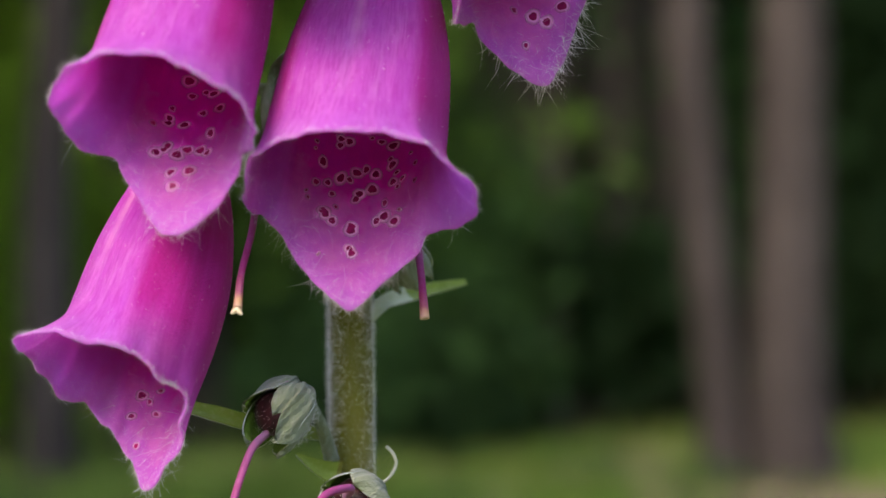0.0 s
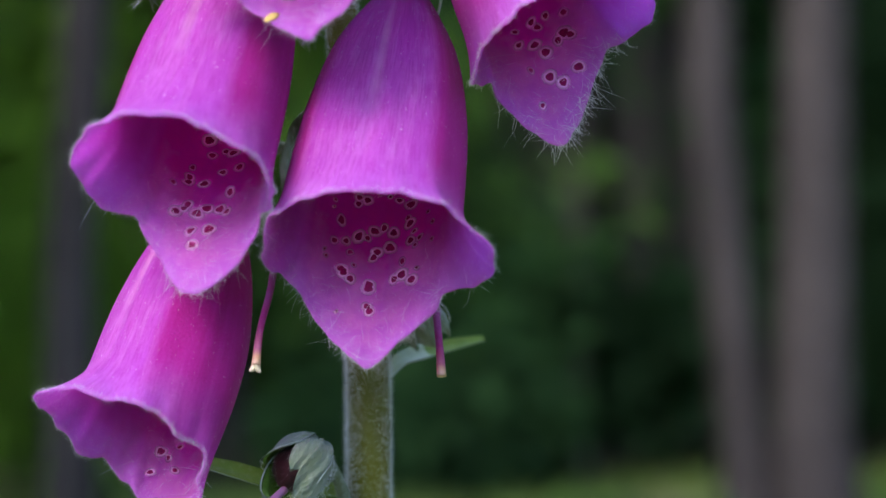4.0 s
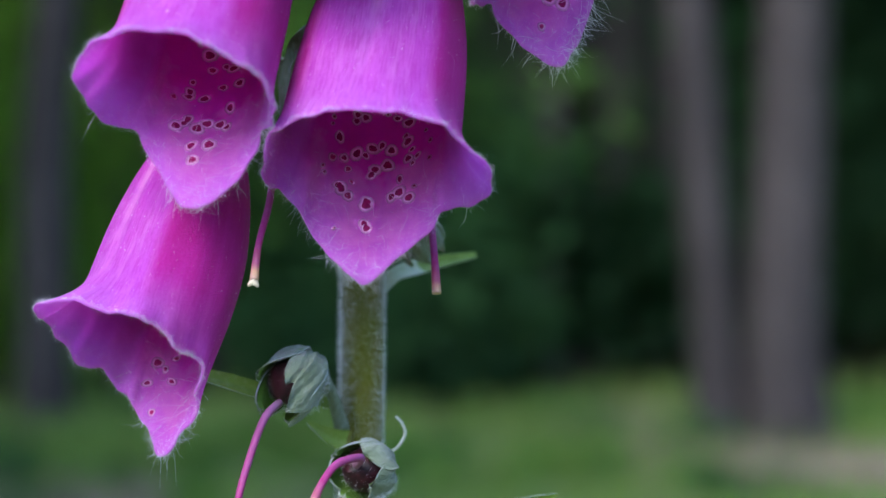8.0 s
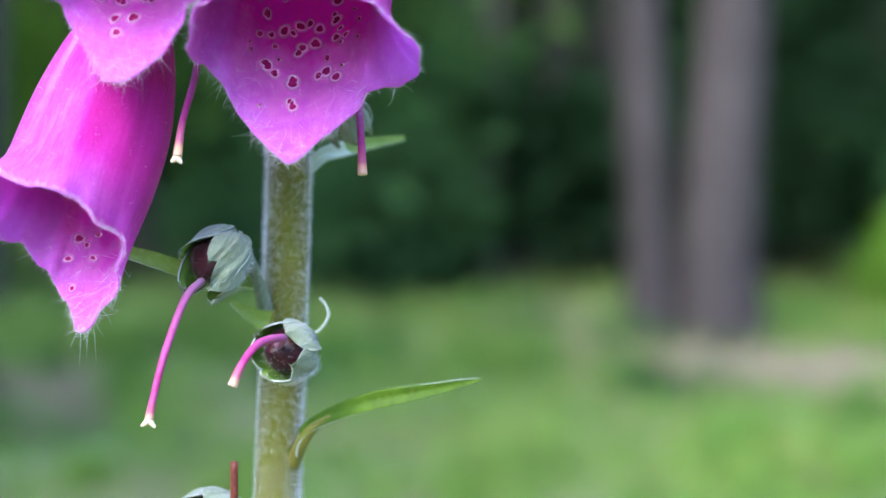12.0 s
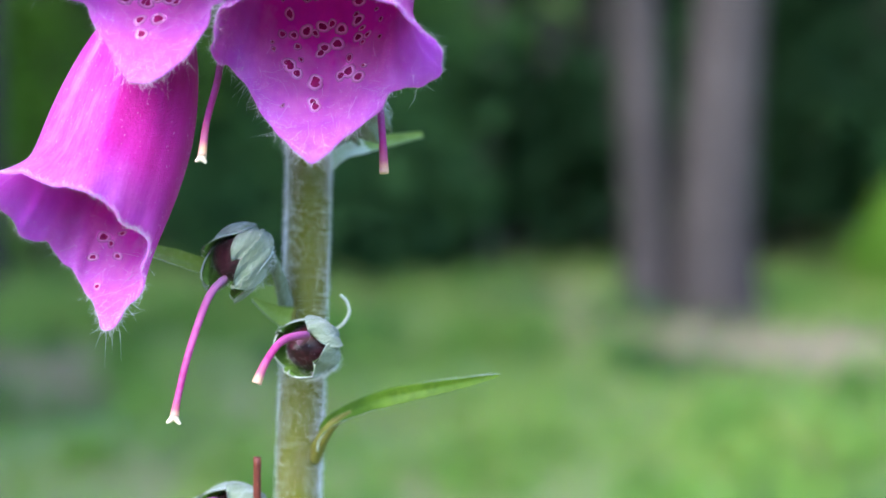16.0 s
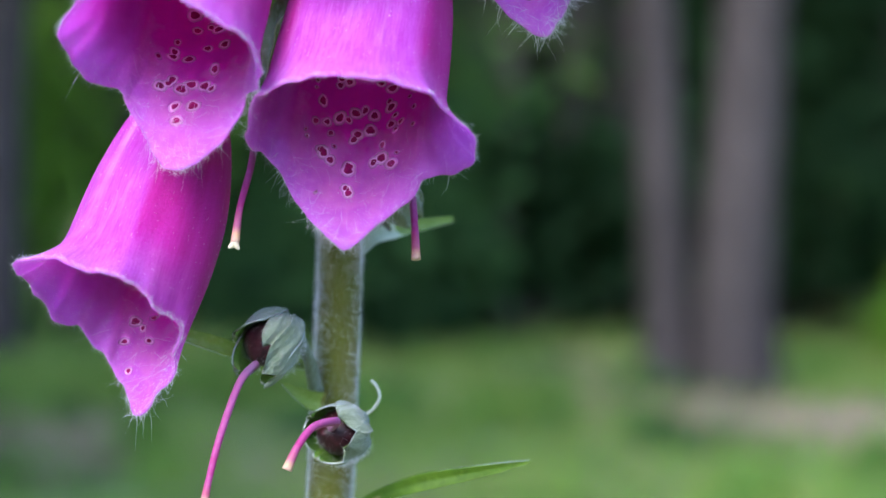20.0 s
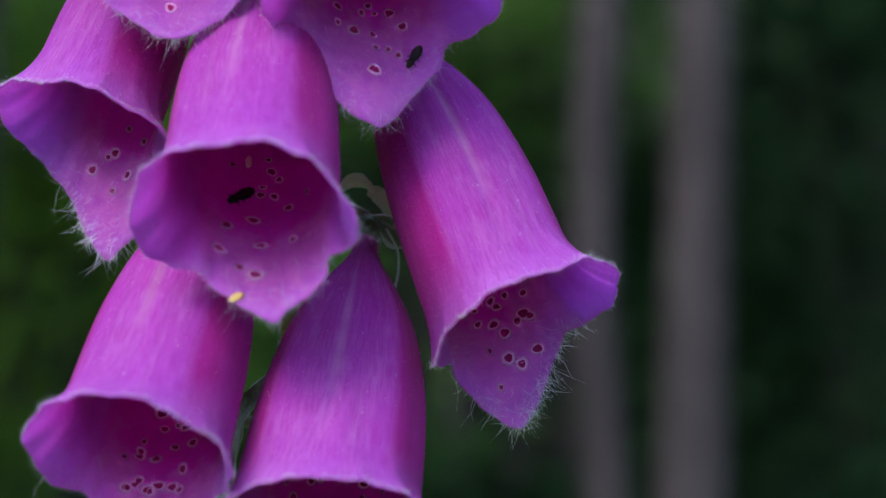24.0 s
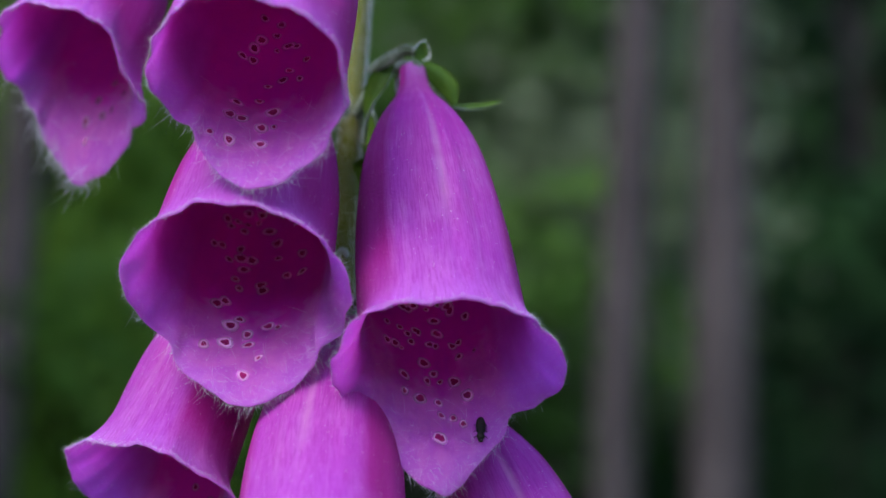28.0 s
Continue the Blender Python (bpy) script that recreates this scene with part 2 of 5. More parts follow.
def style_paint():
    """Pink at the root, carmine along the thread, cream at the stigma."""
    n = Nodes("style_thread")
    split = n.add("SeparateXYZ")
    n.link(n.add("TexCoord").outputs["UV"], split.inputs[0])
    colour = n.ramp(split.outputs["Y"], (0.0, (0.27, 0.17, 0.27)), (0.3, (0.31, 0.07, 0.20)), (0.72, (0.31, 0.016, 0.13)),
                    (0.87, (0.40, 0.10, 0.15)), (0.92, (0.58, 0.32, 0.18)), (1.0, (0.62, 0.44, 0.27)))
    obj = n.add("TexCoord").outputs["Object"]
    grain = n.noise(obj, 900.0, 4.0)
    colour = n.mix(n.ramp(grain, (0.4, (0, 0, 0)), (0.7, (0.45, 0.45, 0.45))), colour, (0.36, 0.10, 0.26))
    n.bump(grain, 0.4, 0.0002)
    return n.finish(colour, 0.5, 0.2, 0.0, 0.2)


def halo_paint():
    """A whitish ring round a throat spot that melts into the petal."""
    n = Nodes("spot_halo")
    split = n.add("SeparateXYZ")
    n.link(n.add("TexCoord").outputs["UV"], split.inputs[0])
    obj = n.add("TexCoord").outputs["Object"]
    ragged = n.mix(0.22, split.outputs["X"], n.noise(obj, 1500.0, 3.0))
    fade = n.ramp(ragged, (0.54, (0.16, 0.16, 0.16)), (0.74, (0.52, 0.52, 0.52)), (0.94, (1, 1, 1)))
    n.finish(n.mix(n.noise(obj, 700.0, 3.0), (0.76, 0.30, 0.66), (0.88, 0.56, 0.78)), 0.6, 0.15, 0.0, 0.35)
    both = n.add("MixShader")
    n.link(fade, both.inputs[0])
    n.link(n.out.inputs["Surface"].links[0].from_socket, both.inputs[1])
    n.link(n.add("BsdfTransparent").outputs[0], both.inputs[2])
    n.link(both.outputs[0], n.out.inputs["Surface"])
    return n.mat


PETAL_OUT, PETAL_IN = petal_outside(), petal_inside()
SPOT_DARK = mottled("spot_dark", (0.21, 0.004, 0.07), (0.13, 0.003, 0.05), (0.32, 0.016, 0.13), 1400, 0.6, 0.1)
SPOT_HALO = halo_paint()
HAIR = mottled("hair_white", (0.92, 0.92, 0.94), (0.88, 0.88, 0.91), (0.95, 0.95, 0.95), 300, 0.35, 0.5, through_light=0.5)
STEM = mottled("stem_green", (0.135, 0.135, 0.013), (0.095, 0.112, 0.010), (0.105, 0.095, 0.012), 90, 0.6, 0.12, 0.2, bump=(0.3, 0.0002), fine=5, stretch=(1, 1, 0.35), sheen_rough=0.22)
SEPAL = mottled("sepal_green", (0.22, 0.26, 0.17), (0.12, 0.16, 0.08), (0.35, 0.39, 0.31), 330, 0.75, 0.1, 0.25, 0.22, bump=(1.0, 0.0006), fine=4, stretch=(1, 1, 0.4))
SEPAL_IN = mottled("sepal_inner", (0.11, 0.21, 0.03), (0.07, 0.15, 0.02), (0.16, 0.26, 0.05), 260, 0.55, 0.15, 0.0, 0.2)
SEPAL_EDGE = mottled("sepal_edge", (0.50, 0.55, 0.48), (0.42, 0.48, 0.40), (0.58, 0.62, 0.56), 400, 0.5, 0.3, 0.3, 0.3)
LEAF = mottled("leaf_green", (0.085, 0.165, 0.008), (0.05, 0.105, 0.006), (0.12, 0.19, 0.018), 260, 0.55, 0.15, 0.05, 0.25)
LEAF_PALE = mottled("leaf_pale", (0.26, 0.36, 0.055), (0.20, 0.29, 0.04), (0.34, 0.42, 0.12), 200, 0.5, 0.2, 0.25, 0.3)
LEAF_WHITE = mottled("leaf_whitish", (0.62, 0.66, 0.45), (0.52, 0.58, 0.34), (0.70, 0.71, 0.58), 260, 0.6, 0.2, 0.3, 0.25)
LEAF_BASE = mottled("leaf_base", (0.17, 0.16, 0.022), (0.13, 0.125, 0.018), (0.13, 0.08, 0.02), 250, 0.5)
LEAF_DARK = mottled("leaf_tip_dark", (0.055, 0.05, 0.03), (0.04, 0.035, 0.02), (0.08, 0.07, 0.04), 250, 0.6)
OVARY = mottled("ovary_purple", (0.028, 0.005, 0.008), (0.009, 0.003, 0.004), (0.06, 0.011, 0.018), 500, 0.45, 0.2, stretch=(1, 1, 0.12), fine=3)
STYLE = style_paint()
WITHERED = mottled("withered_brown", (0.13, 0.028, 0.014), (0.075, 0.014, 0.010), (0.24, 0.08, 0.03), 420, 0.6, 0.3, stretch=(1, 1, 0.3))
BEETLE = mottled("beetle_black", (0.012, 0.010, 0.012), (0.02, 0.016, 0.014), (0.03, 0.02, 0.02), 600, 0.7, 0.12)
POLLEN = mottled("pollen_yellow", (0.62, 0.45, 0.12), (0.52, 0.36, 0.10), (0.7, 0.55, 0.25), 800, 0.7)
BARK = mottled("bark_grey", (0.074, 0.062, 0.056), (0.043, 0.036, 0.033), (0.022, 0.018, 0.016), 5, 0.9, 0.08, bump=(0.8, 0.02), fine=7, stretch=(1, 1, 0.3))
GROUND = mottled("ground_turf", (0.10, 0.16, 0.05), (0.18, 0.165, 0.085), (0.07, 0.10, 0.035), 0.9, 0.9, 0.05, bump=(0.6, 0.03), fine=9)
LITTER = mottled("dry_litter", (0.24, 0.195, 0.135), (0.18, 0.145, 0.095), (0.11, 0.085, 0.055), 4, 0.9, 0.05, bump=(0.6, 0.02))
GRASS = mottled("grass_blade", (0.10, 0.23, 0.032), (0.17, 0.26, 0.045), (0.27, 0.25, 0.09), 1.3, 0.6, 0.12, 0.0, 0.3, fine=5)
LEAVES = [
    # near-black green puts the wood's shade into the leaf colour
    mottled("leaf_shaded", (0.012, 0.032, 0.011), (0.018, 0.048, 0.016), (0.008, 0.02, 0.008), 1.5, 0.7, 0.06, 0.0, 0.2),
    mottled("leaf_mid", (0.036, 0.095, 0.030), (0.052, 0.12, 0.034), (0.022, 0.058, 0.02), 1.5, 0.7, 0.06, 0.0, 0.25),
    mottled("leaf_fresh", (0.085, 0.19, 0.036), (0.12, 0.23, 0.04), (0.06, 0.13, 0.03), 1.5, 0.7, 0.06, 0.0, 0.35),
    # pale tone for high foliage: the sky light it catches, put into colour
    mottled("leaf_skylit", (0.26, 0.33, 0.19), (0.31, 0.37, 0.21), (0.18, 0.25, 0.13), 1.5, 0.7, 0.1, 0.0, 0.4),
    mottled("leaf_bright", (0.14, 0.28, 0.03), (0.19, 0.33, 0.035), (0.10, 0.20, 0.025), 1.5, 0.7, 0.1, 0.0, 0.4),
]
# shade deep in the wood, put into one near-black green
BACK = mottled("far_wood_shade", (0.008, 0.018, 0.006), (0.014, 0.03, 0.009), (0.005, 0.008, 0.004), 0.5, 0.95, 0.03, fine=5)


# ---- builders ----
MM, HEIGHT = 0.001, 1.0


def spot_at(x, y, z):
    """A place on the plant, from millimetres about the reference height."""
    return Vector((x * MM, y * MM, HEIGHT + z * MM))


def mesh_of(name, verts, faces, mats=(), slots=None, uvs=None, smooth=True):
    me = bpy.data.meshes.new(name)
    me.from_pydata([tuple(map(float, v)) for v in verts], [], [tuple(map(int, f)) for f in faces])
    for m in mats:
        me.materials.append(m)
    if slots is not None:
        me.polygons.foreach_set("material_index", np.asarray(slots, np.int32))
    if uvs is not None:
        layer = me.uv_layers.new(name="UVMap")
        loops = np.zeros(len(me.loops), np.int32)
        me.loops.foreach_get("vertex_index", loops)
        layer.data.foreach_set("uv", np.asarray(uvs, np.float32)[loops].ravel())
    if smooth:
        me.polygons.foreach_set("use_smooth", np.ones(len(me.polygons), bool))
    me.update()
    return me


def part(name, me, parent, label="", kind=""):
    ob = new(name, me)
    ob.parent = parent
    return tagged(ob, label=label, kind=kind)


def tube(points, radii, sides=12, steps=4, wobble=0.0, seed=0):
    """A round tube along a smooth line through points: verts, faces and uvs (round, along)."""
    pts = [Vector(p) for p in points]
    line, rad = [], []
    for i in range(len(pts) - 1):
        p0, p1, p2, p3 = pts[max(i - 1, 0)], pts[i], pts[i + 1], pts[min(i + 2, len(pts) - 1)]
        for s in range(steps):
            t = s / steps
            line.append(0.5 * ((2 * p1) + (p2 - p0) * t + (2 * p0 - 5 * p1 + 4 * p2 - p3) * t * t + (3 * p1 - p0 - 3 * p2 + p3) * t**3))
            rad.append(radii[i] + (radii[i + 1] - radii[i]) * t)
    line.append(pts[-1])
    rad.append(radii[-1])
    side = Vector((1, 0, 0)) if abs((line[1] - line[0]).normalized().x) < 0.8 else Vector((0, 1, 0))
    verts, faces, uvs = [], [], []
    rng = np.random.default_rng(seed)
    for i, p in enumerate(line):
        way = (line[min(i + 1, len(line) - 1)] - line[max(i - 1, 0)]).normalized()
        side = (side - way * side.dot(way)).normalized()
        other = way.cross(side)
        for k in range(sides):
            a = 2 * math.pi * k / sides
            r = rad[i] * (1 + wobble * rng.normal())
            verts.append(p + (side * math.cos(a) + other * math.sin(a)) * r)
            uvs.append((k / sides, i / (len(line) - 1)))
    for i in range(len(line) - 1):
        for k in range(sides):
            j = (k + 1) % sides
            faces.append((i * sides + k, i * sides + j, (i + 1) * sides + j, (i + 1) * sides + k))
    faces.append(tuple(reversed(range(sides))))
    faces.append(tuple(range((len(line) - 1) * sides, len(line) * sides)))
    return verts, faces, uvs


def hairs(roots, ways, lengths, radius, seed=0, droop=0.25):
    """Fine tapering hairs in one mesh: each three-sided and bent once."""
    rng = np.random.default_rng(seed)
    roots, ways, lengths = np.asarray(roots, float), np.asarray(ways, float), np.asarray(lengths, float)
    n = len(roots)
    ways = ways / np.linalg.norm(ways, axis=1, keepdims=True)
    side = np.cross(ways, rng.normal(size=(n, 3)))
    side /= np.linalg.norm(side, axis=1, keepdims=True) + 1e-9
    other = np.cross(ways, side)
    bend = rng.normal(size=(n, 3)) * droop
    mid = roots + (ways + bend * 0.3) * lengths[:, None] * 0.55
    end = roots + (ways + bend) * lengths[:, None]
    verts = np.zeros((n, 7, 3))
    for k in range(3):
        a = 2 * math.pi * k / 3
        ring = (side * math.cos(a) + other * math.sin(a)) * np.reshape(radius, (-1, 1))
        verts[:, k], verts[:, 3 + k] = roots + ring, mid + ring * 0.7
    verts[:, 6] = end
    base = np.array([(0, 1, 4, 3), (1, 2, 5, 4), (2, 0, 3, 5)])
    caps = np.array([(3, 4, 6), (4, 5, 6), (5, 3, 6)])
    faces = []
    for i in range(n):
        faces += (base + 7 * i).tolist() + (caps + 7 * i).tolist()
    return verts.reshape(-1, 3), faces


# ---- the corolla ----
REACH = np.array([0, 0.1, 0.2, 0.35, 0.55, 0.8, 1.0, 3.0])
GIRTH = np.array([2.4, 2.6, 4.4, 7.8, 10.2, 11.4, 11.8, 11.8]) / 11.8
SLOPE = np.gradient(GIRTH, REACH)


def corolla_reach(phi, spec):
    """How long the wall of a bell is, along each line from base to rim."""
    length, lip, lip_angle, lobe, lobe_skew, blunt, seed = spec[0], spec[5], spec[6], spec[7], spec[9], spec[13], spec[14]
    off = np.abs(np.degrees(phi) % 360 - 180)
    reach = lip * np.clip(1 - np.sqrt(off**2 + blunt**2) / lip_angle, 0, 1) ** 1.1
    reach = reach + lobe * (1 + lobe_skew * np.sin(phi)) * np.exp(-(((off - 88) / 26) ** 2))
    return length + reach + 0.25 * np.sin(7 * phi + 1.7 * seed) + 0.18 * np.sin(13 * phi + seed) + 0.1 * np.sin(29 * phi)


def corolla_points(round_angle, along, spec):
    """Millimetres from the base of a bell: round_angle 0 is its upper side, along runs from base to rim."""
    length, girth, flare_side, flare_top, flare_lip, lip, lip_angle, lobe, skew, lobe_skew, bend_x, bend_y, swell, _, seed, under = spec
    phi, tau = np.asarray(round_angle, float), np.asarray(along, float)
    s2, upper = np.sin(phi) ** 2, np.cos(phi) > 0
    flare = (flare_side * s2 + np.where(upper, flare_top, flare_lip) * (1 - s2)) * (1 + skew * np.sin(phi))
    flare = flare + 0.3 * np.sin(5 * phi + seed) + 0.2 * np.sin(11 * phi + 2.1 * seed) + 0.12 * np.sin(19 * phi + seed)
    whole = corolla_reach(phi, spec)
    d = tau * whole
    x = np.clip(d / length, 0, 2.99)
    k = np.clip(np.searchsorted(REACH, x, side="right") - 1, 0, len(REACH) - 2)
    h = REACH[k + 1] - REACH[k]
    q = (x - REACH[k]) / h
    r = ((1 + 2 * q) * (1 - q) ** 2 * GIRTH[k] + q * (1 - q) ** 2 * h * SLOPE[k]
         + q * q * (3 - 2 * q) * GIRTH[k + 1] + q * q * (q - 1) * h * SLOPE[k + 1])
    r = girth * np.maximum(r, 1e-3) ** swell
    pinch = np.clip(x / 0.24, 0, 1)
    r = r * (0.55 + 0.45 * pinch * pinch * (3 - 2 * pinch))
    belly = np.sin(np.pi * np.clip((x - 0.12) / 0.95, 0, 1))
    r = r * (1 + belly * (0.010 * np.sin(5 * phi + seed) + 0.008 * np.sin(9 * phi + 3 * seed)))
    # shallow creases run down the back of the tube
    for crease, deep in ((0.05 * np.sin(seed), 0.5), (0.35, 0.22), (-0.4, 0.18)):
        r = r - deep * belly * np.exp(-((np.sin((phi - crease) / 2) / 0.045) ** 2))
    # blunt edges between the back and the flanks, and a belly along the underside
    turned = (np.degrees(phi) + 180) % 360 - 180
    for corner in (-43, 43):
        r = r + 0.45 * belly * np.exp(-(((turned - corner) / 15.0) ** 2))
    sag = np.sin(np.pi * np.clip((x - 0.25) / 0.85, 0, 1)) ** 1.3
    r = r + under * sag * np.exp(-(((np.degrees(phi) % 360 - 180) / 62.0) ** 2))
    width = 9.0 + 4 * ~upper * (1 - s2)
    g = np.clip((d - (whole - width)) / width, 0, 1)
    r = r + flare * g**2.2
    # the lip folds where it meets the side lobes
    for fold in (130, 229):
        r = r - 1.1 * g * np.exp(-(((np.degrees(phi) % 360 - fold) / 5.5) ** 2))
    r = r - 0.22 * g * np.abs(np.sin(8.5 * phi + seed)) * (0.6 + 0.4 * np.sin(3 * phi + 2 * seed))
    c = np.clip(x, 0, 1.5) ** 2
    return np.stack([r * np.sin(phi) + bend_x * c, -r * np.cos(phi) * 0.93 + bend_y * c, -d], -1)


def corolla_normals(phi, tau, spec):
    e = 1e-3
    a = corolla_points(phi + e, tau, spec) - corolla_points(phi - e, tau, spec)
    b = corolla_points(phi, np.minimum(tau + e, 1), spec) - corolla_points(phi, tau - e, spec)
    n = np.cross(a, b)
    n /= np.linalg.norm(n, axis=-1, keepdims=True) + 1e-12
    out = np.stack([np.sin(phi), -np.cos(phi), 0 * phi], -1)
    return n * np.where((n * out).sum(-1, keepdims=True) < -0.2, -1, 1)


ROUND, LONG, SKIN = 120, 56, 0.28


def corolla_mesh(spec):
    phi, tau = np.meshgrid(np.linspace(0, 2 * np.pi, ROUND + 1), np.linspace(0.0, 1, LONG) ** 0.92, indexing="xy")
    outer = corolla_points(phi, tau, spec)
    normal = corolla_normals(phi, np.clip(tau, 0.003, 1), spec)
    inner = outer - normal * SKIN
    rim_mid = (outer[-1:] + inner[-1:]) / 2 + (outer[-1:] - outer[-2:-1]) * 0.12
    grid = np.concatenate([outer, rim_mid, inner[::-1]], 0)
    v = np.concatenate([tau, np.ones((1, ROUND + 1)), tau[::-1]], 0)
    u = np.concatenate([phi, phi[:1], phi], 0) / (2 * np.pi)
    rows = grid.shape[0]
    idx = np.arange(rows * (ROUND + 1)).reshape(rows, ROUND + 1)
    a, b, c, d = idx[:-1, :-1], idx[:-1, 1:], idx[1:, 1:], idx[1:, :-1]
    faces = np.stack([a, d, c, b], -1).reshape(-1, 4)
    slots = np.repeat(np.where(np.arange(rows - 1) < LONG, 0, 1), ROUND)
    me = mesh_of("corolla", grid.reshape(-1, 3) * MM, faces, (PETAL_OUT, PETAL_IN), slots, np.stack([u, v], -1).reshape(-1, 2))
    return me


def spot_mesh(phi, tau, size, spec, rng):
    """A dark fleck with its pale ring, laid on the inner wall."""
    at = corolla_points(np.array([phi]), np.array([tau]), spec)[0]
    radius, deep = math.hypot(at[0], at[1]), tau * corolla_reach(phi, spec)
    turn, squash, grown = rng.uniform(0, math.pi), rng.uniform(0.62, 1.0), rng.uniform(1.8, 2.2)
    sides, verts, faces, slots, uvs = 16, [], [], [], []
    lobes = 1 + 0.09 * np.sin(np.arange(sides) * 2 * np.pi / sides * 3 + rng.uniform(0, 6)) + 0.06 * rng.normal(size=sides)
    for layer, (grow, lift) in enumerate(((grown, 0.15), (1.0, 0.23))):
        start = len(verts)
        for ring in (0.0, 0.55, 1.0):
            for k in range(sides if ring else 1):
                a = 2 * math.pi * k / sides
                shape = lobes[k] if layer else 0.5 * lobes[k] + 0.5
                ox, oy = math.cos(a) * shape * ring, math.sin(a) * shape * ring * squash
                ox, oy = ox * math.cos(turn) - oy * math.sin(turn), ox * math.sin(turn) + oy * math.cos(turn)
                p = np.array([phi + ox * size * grow / radius])
                t = np.minimum((deep + oy * size * grow) / corolla_reach(p, spec), 0.995)
                sink = SKIN + lift * (1 - 0.4 * ring)
                uvs.append((ring, 0.0))
                verts.append((corolla_points(p, t, spec) - corolla_normals(p, t, spec) * sink)[0] * MM)
        for k in range(sides):
            j = (k + 1) % sides
            faces.append((start, start + 1 + j, start + 1 + k))
            faces.append((start + 1 + k, start + 1 + j, start + 1 + sides + j, start + 1 + sides + k))
            slots += [layer, layer]
    return mesh_of("spot", verts, faces, (SPOT_HALO, SPOT_DARK), slots, uvs)


def sepal_mesh(length, width, cup, curl, mats=None):
    """A pointed calyx lobe growing along -z from its root, its back towards -y, with a pale rim."""
    rows, cols, verts, uv = 14, 8, [], []
    for back in (0, 1):
        for i in range(rows + 1):
            t = i / rows
            w = width * (math.sin(math.pi * min(t * 0.92 + 0.14, 1)) ** 0.75) * 0.5
            for k in range(cols + 1):
                s = k / cols * 2 - 1
                y = cup * (s * s) * math.sin(math.pi * min(t + 0.1, 1)) - curl * t * t - 0.9 * math.sin(math.pi * t) * cup * 0.5
                y += 0.12 * math.sin(9 * t + 4 * s)
                verts.append((s * w * MM, (y + 0.25 * back) * MM, -t * length * MM))
    idx = np.arange(2 * (rows + 1) * (cols + 1)).reshape(2, rows + 1, cols + 1)
    faces, slots = [], []
    for i in range(rows):
        for k in range(cols):
            edge = k in (0, cols - 1) or i == rows - 1
            faces.append((idx[0, i, k], idx[0, i, k + 1], idx[0, i + 1, k + 1], idx[0, i + 1, k]))
            slots.append(2 if edge else 0)
            faces.append((idx[1, i, k], idx[1, i + 1, k], idx[1, i + 1, k + 1], idx[1, i, k + 1]))
            slots.append(2 if edge else 1)
        for k in (0, cols):
            faces.append((idx[0, i, k], idx[0, i + 1, k], idx[1, i + 1, k], idx[1, i, k]))
            slots.append(2)
    for k in range(cols):
        faces.append((idx[0, rows, k], idx[0, rows, k + 1], idx[1, rows, k + 1], idx[1, rows, k]))
        slots.append(2)
    return mesh_of("sepal", verts, faces, mats or (SEPAL, SEPAL_IN, SEPAL_EDGE), slots)


def stem_line(z):
    """Where the middle of the stem runs, in millimetres, at height z."""
    x = np.interp(z, (-1000, -400, -75, -10, 60, 105, 142, 260), (2, -5, -4.7, -2.8, -6.0, -8.4, -6.8, -3))
    return Vector((x, 3.0, z))


foxglove = tagged(new("foxglove"), label="tall foxglove with magenta spotted bells hanging from a downy green stem", category="flower")


# round angle, length, width, opening and sideways lean of the calyx lobes
CALYX = ((8, 3.4, 3.4, 75, 0), (75, 8.0, 5.6, 42, 0), (142, 8.5, 5.8, 34, 0), (218, 8.5, 5.8, 34, 0), (287, 8.0, 5.6, 40, 0))
CALYX_HIGH = ((20, 3.0, 3.2, 100, 0), (190, 6.0, 4.6, 14, 0))
CALYX_OPEN = ((-30, 5.2, 4.6, 66, 0), (38, 6.2, 5.0, 48, 0), (100, 6.0, 5.0, 50, 0), (190, 5.0, 4.6, 34, 0), (275, 5.2, 4.6, 46, 0))


